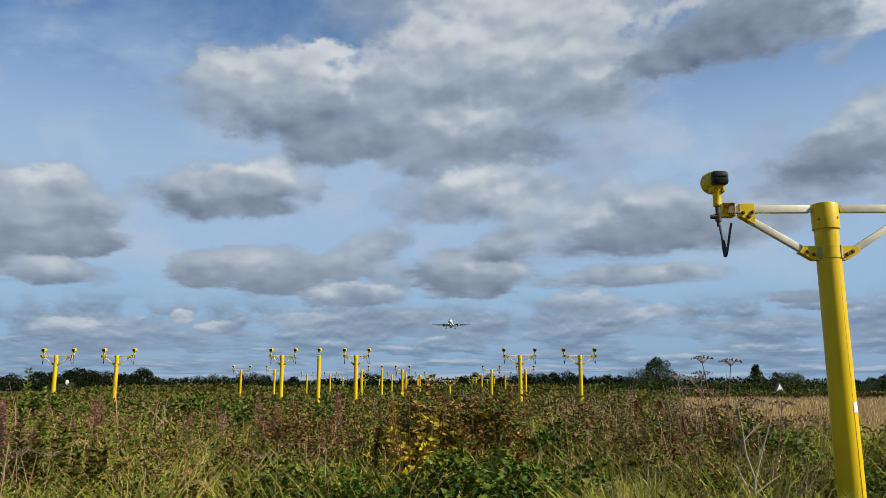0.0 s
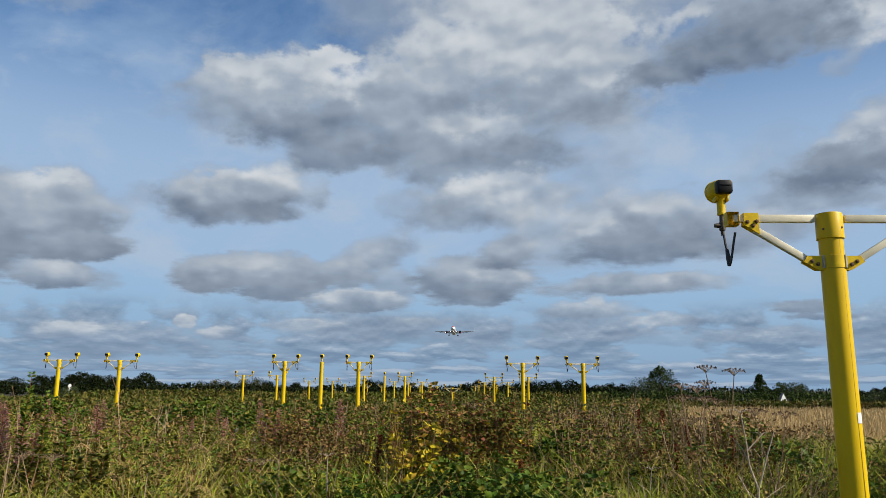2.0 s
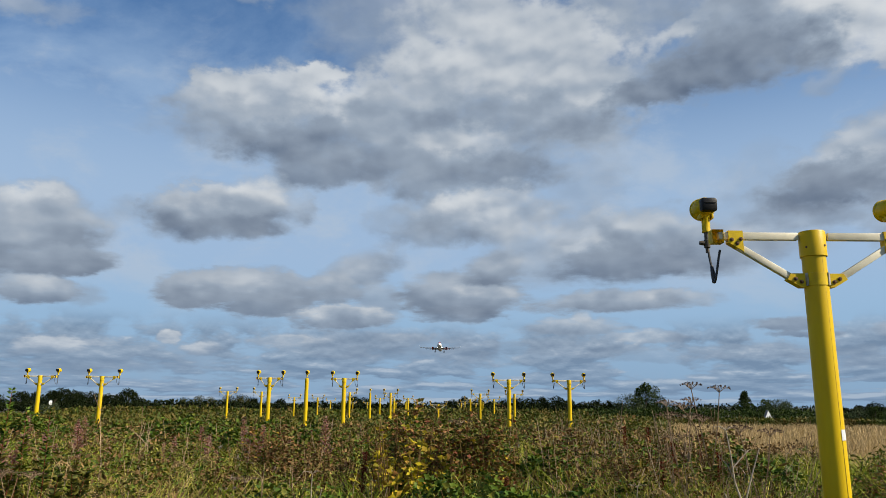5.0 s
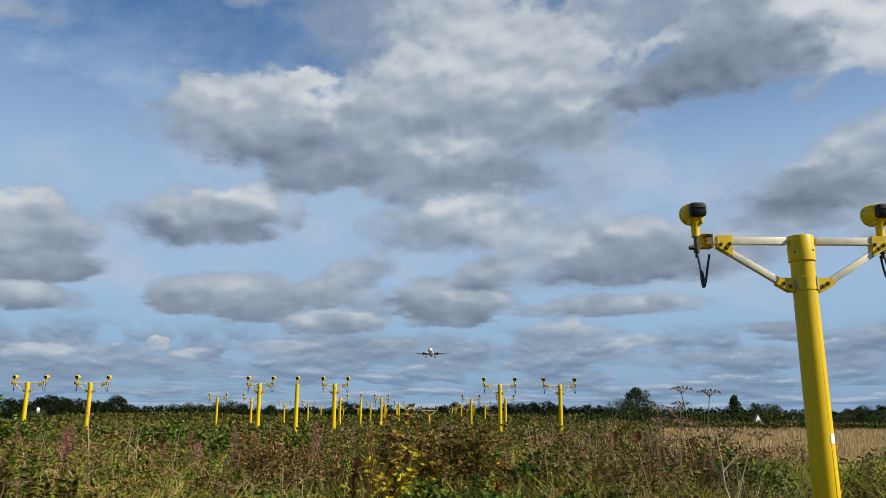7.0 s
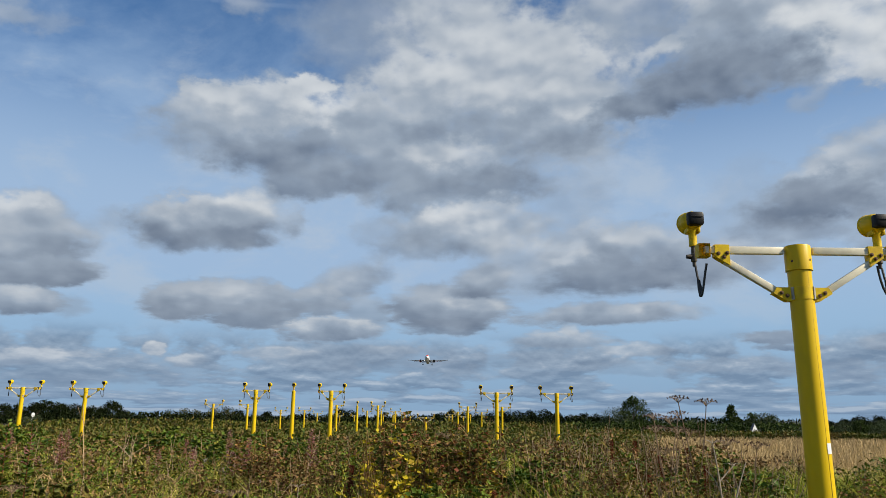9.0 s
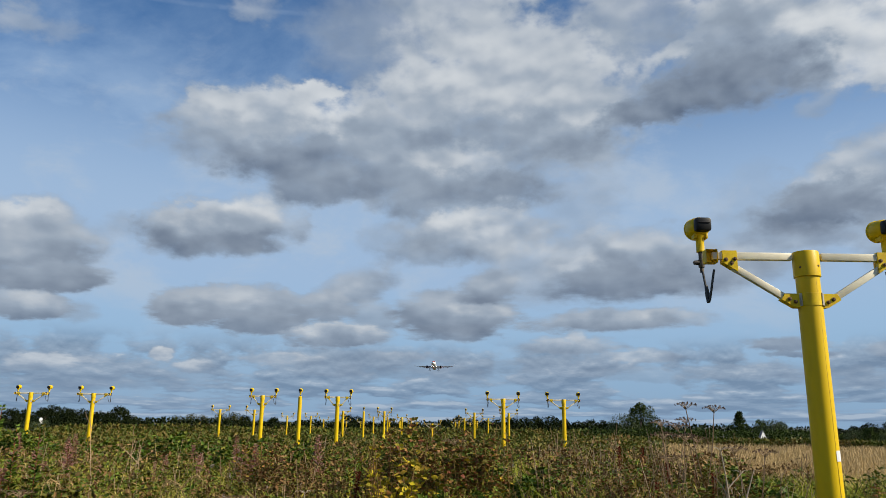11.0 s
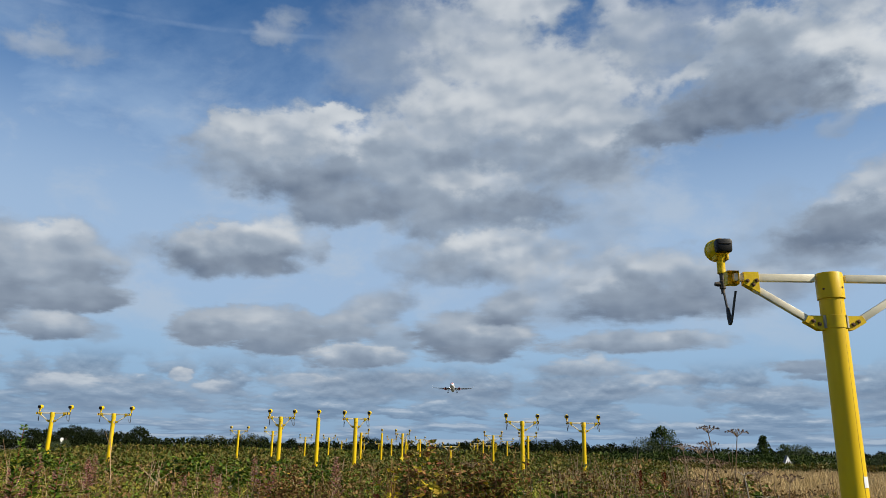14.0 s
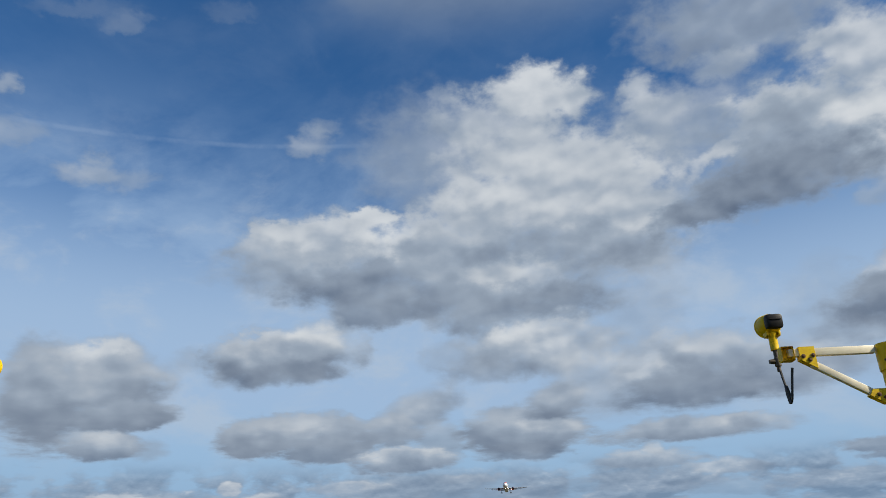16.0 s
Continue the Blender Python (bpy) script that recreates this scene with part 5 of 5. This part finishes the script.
# ---- the airliner on final approach ----
PLANE_WHITE = material("airliner_white", (0.80, 0.80, 0.80), (0.74, 0.74, 0.73), 0.5, 0.28, coat=0.4)
PLANE_RED = material("airliner_red", (0.62, 0.045, 0.012), (0.56, 0.04, 0.012), 0.6, 0.3, coat=0.4)
PLANE_GREY = material("wing_grey", (0.24, 0.25, 0.26), (0.20, 0.21, 0.22), 0.8, 0.4)
PLANE_DARK = material("engine_dark", (0.03, 0.03, 0.032), (0.05, 0.05, 0.05), 2, 0.5, metal=0.5)
BRIGHT_METAL = material("polished_lip", (0.75, 0.75, 0.76), (0.65, 0.65, 0.66), 3, 0.18, metal=1.0)
TYRE = material("tyre", (0.02, 0.02, 0.02), (0.03, 0.03, 0.03), 6, 0.8)
LANDING = bpy.data.materials.new("landing_lamp")
LANDING.use_nodes = True
LANDING.node_tree.nodes["Principled BSDF"].inputs["Emission Color"].default_value = (1, 0.95, 0.85, 1)
LANDING.node_tree.nodes["Principled BSDF"].inputs["Emission Strength"].default_value = 6.0


def wing_loft(bm, stations):
    """Skins a wing through stations of (span, nose y, height, chord, thickness); the nose points to -y."""
    foil = ((0.0, 0.0), (0.04, 0.45), (0.2, 1.0), (0.5, 0.75), (1.0, 0.05), (0.6, -0.35), (0.2, -0.6), (0.04, -0.35))
    rings = [[bm.verts.new((x, y + c * fy, z + t * 0.5 * fz)) for fy, fz in foil] for x, y, z, c, t in stations]
    n = len(foil)
    for a, b in zip(rings, rings[1:]):
        for i in range(n):
            bm.faces.new((a[i], a[(i + 1) % n], b[(i + 1) % n], b[i]))
    bm.faces.new(rings[0])
    bm.faces.new(rings[-1][::-1])
    bmesh.ops.recalc_face_normals(bm, faces=bm.faces)


def fuselage_rings(bm, spine, n=32, lo=0, hi=None):
    rings = []
    for y, r, z in spine:
        rings.append([bm.verts.new((r * math.cos(2 * math.pi * i / n), y, z + r * 1.04 * math.sin(2 * math.pi * i / n))) for i in range(n)])
    for a, b in zip(rings, rings[1:]):
        for i in range(lo, n if hi is None else hi):
            j = (i + 1) % n
            bm.faces.new((a[i], a[j], b[j], b[i]))
    if hi is None:
        bm.faces.new(rings[0])
        bm.faces.new(rings[-1][::-1])
    bmesh.ops.recalc_face_normals(bm, faces=bm.faces)


SPINE = [(-17.3, 0.05, -0.55), (-17.15, 0.42, -0.52), (-16.7, 0.85, -0.44), (-15.9, 1.28, -0.30), (-14.8, 1.62, -0.15), (-13.4, 1.86, -0.04), (-11.5, 1.97, 0), (0, 1.975, 0), (9, 1.975, 0), (12, 1.80, 0.15), (15, 1.30, 0.55), (18, 0.72, 0.95), (20.2, 0.25, 1.2)]


def wheel(parent, x, y, z, r, w):
    bm = bmesh.new()
    turned(bm, [(0.0, -w / 2), (r * 0.55, -w / 2), (r * 0.9, -w / 2), (r, -w / 4), (r, w / 4), (r * 0.9, w / 2), (r * 0.55, w / 2), (0.0, w / 2)], pose(x, y, z, 0, 90, 0), 18)
    part("wheel", bm, TYRE, parent)


def airliner(m):
    root = new("airliner")
    bm = bmesh.new()
    fuselage_rings(bm, SPINE)
    body = part("fuselage", bm, PLANE_WHITE, root)
    grown = [(y, r + 0.02, z) for y, r, z in SPINE]
    bm = bmesh.new()
    fuselage_rings(bm, [(-16.3, 1.10, -0.36), (-15.9, 1.31, -0.30), (-14.8, 1.65, -0.15), (-13.9, 1.81, -0.07), (-13.2, 1.90, -0.03)], lo=4, hi=12)
    part("red_nose_band", bm, PLANE_RED, body, "red paint over the cockpit")
    for k in (5, 6, 8, 9):
        bm = bmesh.new()
        fuselage_rings(bm, [(-15.85, 1.36, -0.30), (-15.1, 1.60, -0.19)], lo=k - 1 if k < 8 else k, hi=k if k < 8 else k + 1)
        part("cockpit_window", bm, PANE, body)
    bm = bmesh.new()
    fuselage_rings(bm, [(-6.0, 0.4, -1.65), (-4.8, 1.3, -1.05), (-2.0, 1.75, -0.75), (3.5, 1.75, -0.75), (6.0, 1.2, -1.0), (7.2, 0.4, -1.5)])
    part("belly_fairing", bm, PLANE_WHITE, root)
    for s in (-1, 1):
        bm = bmesh.new()
        wing_loft(bm, [(s * 1.5, -4.6, -1.15, 7.2, 1.0), (s * 6.2, -1.6, -0.72, 4.4, 0.62), (s * 16.6, 3.4, 0.35, 1.6, 0.22)])
        wing = part("wing", bm, PLANE_GREY, root, "pale grey wing with flaps lowered")
        for x0, x1, y0, y1, z0, z1, c in ((2.2, 6.2, 2.4, 2.9, -1.45, -1.05, 1.5), (6.5, 12.8, 3.0, 4.2, -1.05, -0.42, 1.1)):
            bm = bmesh.new()
            wing_loft(bm, [(s * x0, y0, z0, c, 0.2), (s * x1, y1, z1, c * 0.85, 0.16)])
            part("flap", bm, PLANE_GREY, wing)
        for x, y, z in ((4.6, 2.2, -1.35), (8.3, 2.7, -1.05), (11.6, 3.6, -0.72)):
            bm = bmesh.new()
            turned(bm, [(0.0, -1.3), (0.16, -0.7), (0.2, 0.1), (0.12, 1.0), (0.0, 1.5)], pose(s * x, y, z, -102, 0, 0), 10)
            part("flap_track_fairing", bm, PLANE_RED, wing, "red flap track fairing")
        bm = bmesh.new()
        wing_loft(bm, [(s * 16.6, 3.4, 0.35, 1.6, 0.2), (s * 17.4, 3.9, 0.75, 1.35, 0.14), (s * 17.8, 4.5, 1.6, 1.0, 0.1), (s * 17.95, 5.2, 2.7, 0.55, 0.06)])
        part("sharklet", bm, PLANE_WHITE, wing, "upturned white wingtip")
        bm = bmesh.new()
        turned(bm, [(0.86, 0.35), (0.92, 0.05), (1.02, -0.02), (1.12, 0.1), (1.2, 0.9), (1.18, 2.0), (1.0, 3.0), (0.72, 3.7), (0.6, 3.72), (0.5, 3.4)], pose(s * 5.75, -6.2, -1.85, -90, 0, 0), 30)
        engine = part("engine_cowl", bm, PLANE_RED, root, "red engine cowling under the wing")
        bm = bmesh.new()
        turned(bm, [(0.90, 0.14), (0.93, 0.03), (1.02, -0.04), (1.13, 0.09), (1.16, 0.28)], pose(s * 5.75, -6.2, -1.85, -90, 0, 0), 30)
        part("intake_lip", bm, BRIGHT_METAL, engine, "polished metal intake lip")
        bm = bmesh.new()
        turned(bm, [(0.0, 0.12), (0.18, 0.3), (0.28, 0.5), (0.9, 0.6), (0.0, 0.75)], pose(s * 5.75, -6.2, -1.85, -90, 0, 0), 30)
        part("fan", bm, PLANE_DARK, engine)
        bm = bmesh.new()
        box(bm, 0.3, 2.6, 0.9, pose(s * 5.75, -2.9, -1.0), 0.1)
        part("pylon", bm, PLANE_WHITE, engine)
        # main gear
        bm = bmesh.new()
        tube(bm, [(s * 3.8, 1.2, -1.0), (s * 3.8, 1.1, -3.7)], [0.16, 0.11], 10)
        tube(bm, [(s * 2.2, 1.2, -1.4), (s * 3.75, 1.1, -2.6)], 0.07, 8)
        gear = part("main_gear_leg", bm, PLANE_DARK, root)
        bm = bmesh.new()
        box(bm, 0.06, 1.3, 1.5, pose(s * 4.1, 1.1, -2.0), 0.02)
        part("gear_door", bm, PLANE_WHITE, gear)
        for dx in (-0.46, 0.46):
            wheel(gear, s * 3.8 + dx, 1.1, -3.75, 0.59, 0.42)
        bm = bmesh.new()
        wing_loft(bm, [(s * 0.6, 14.6, 0.75, 3.7, 0.36), (s * 6.2, 17.6, 1.25, 1.5, 0.14)])
        part("tailplane", bm, PLANE_GREY, root)
        bm = bmesh.new()
        turned(bm, [(0.0, -0.05), (0.15, -0.02), (0.17, 0.06), (0.0, 0.08)], pose(s * 2.15, -4.5, -1.05, -90), 12)
        part("landing_lamp", bm, LANDING, root, "lit white landing lamp")
    bm = bmesh.new()
    tube(bm, [(0, -12.4, -1.8), (0, -12.5, -3.5)], [0.12, 0.09], 10)
    nose = part("nose_gear_leg", bm, PLANE_DARK, root)
    for dx in (-0.27, 0.27):
        wheel(nose, dx, -12.5, -3.6, 0.38, 0.24)
    for s in (-1, 1):
        bm = bmesh.new()
        box(bm, 0.05, 1.6, 0.9, pose(s * 0.5, -11.8, -2.25), 0.02)
        part("nose_gear_door", bm, PLANE_WHITE, nose)
    bm = bmesh.new()
    turned(bm, [(0.0, -0.05), (0.12, -0.02), (0.12, 0.06), (0.0, 0.08)], pose(0, -12.7, -2.6, -90), 12)
    part("taxi_lamp", bm, LANDING, nose, "lit white lamp on the nose gear")
    bm = bmesh.new()
    rings = []
    for z, y, c, t in ((1.6, 11.6, 6.0, 0.5), (3.0, 13.4, 5.0, 0.42), (7.6, 17.2, 2.2, 0.2)):
        rings.append([bm.verts.new((t * fx, y + c * fy, z)) for fx, fy in ((0, 0), (0.5, 0.25), (0.35, 0.6), (0, 1), (-0.35, 0.6), (-0.5, 0.25))])
    for a, b in zip(rings, rings[1:]):
        for i in range(6):
            bm.faces.new((a[i], a[(i + 1) % 6], b[(i + 1) % 6], b[i]))
    bm.faces.new(rings[-1])
    bmesh.ops.recalc_face_normals(bm, faces=bm.faces)
    part("tail_fin", bm, PLANE_RED, root, "red tail fin")
    root.matrix_basis = m
    return tagged(root, "white airliner with red engines in flight, gear down", "airliner")


airliner(pose(-6.5, 640, 54.9, -5, 0, -1.5))
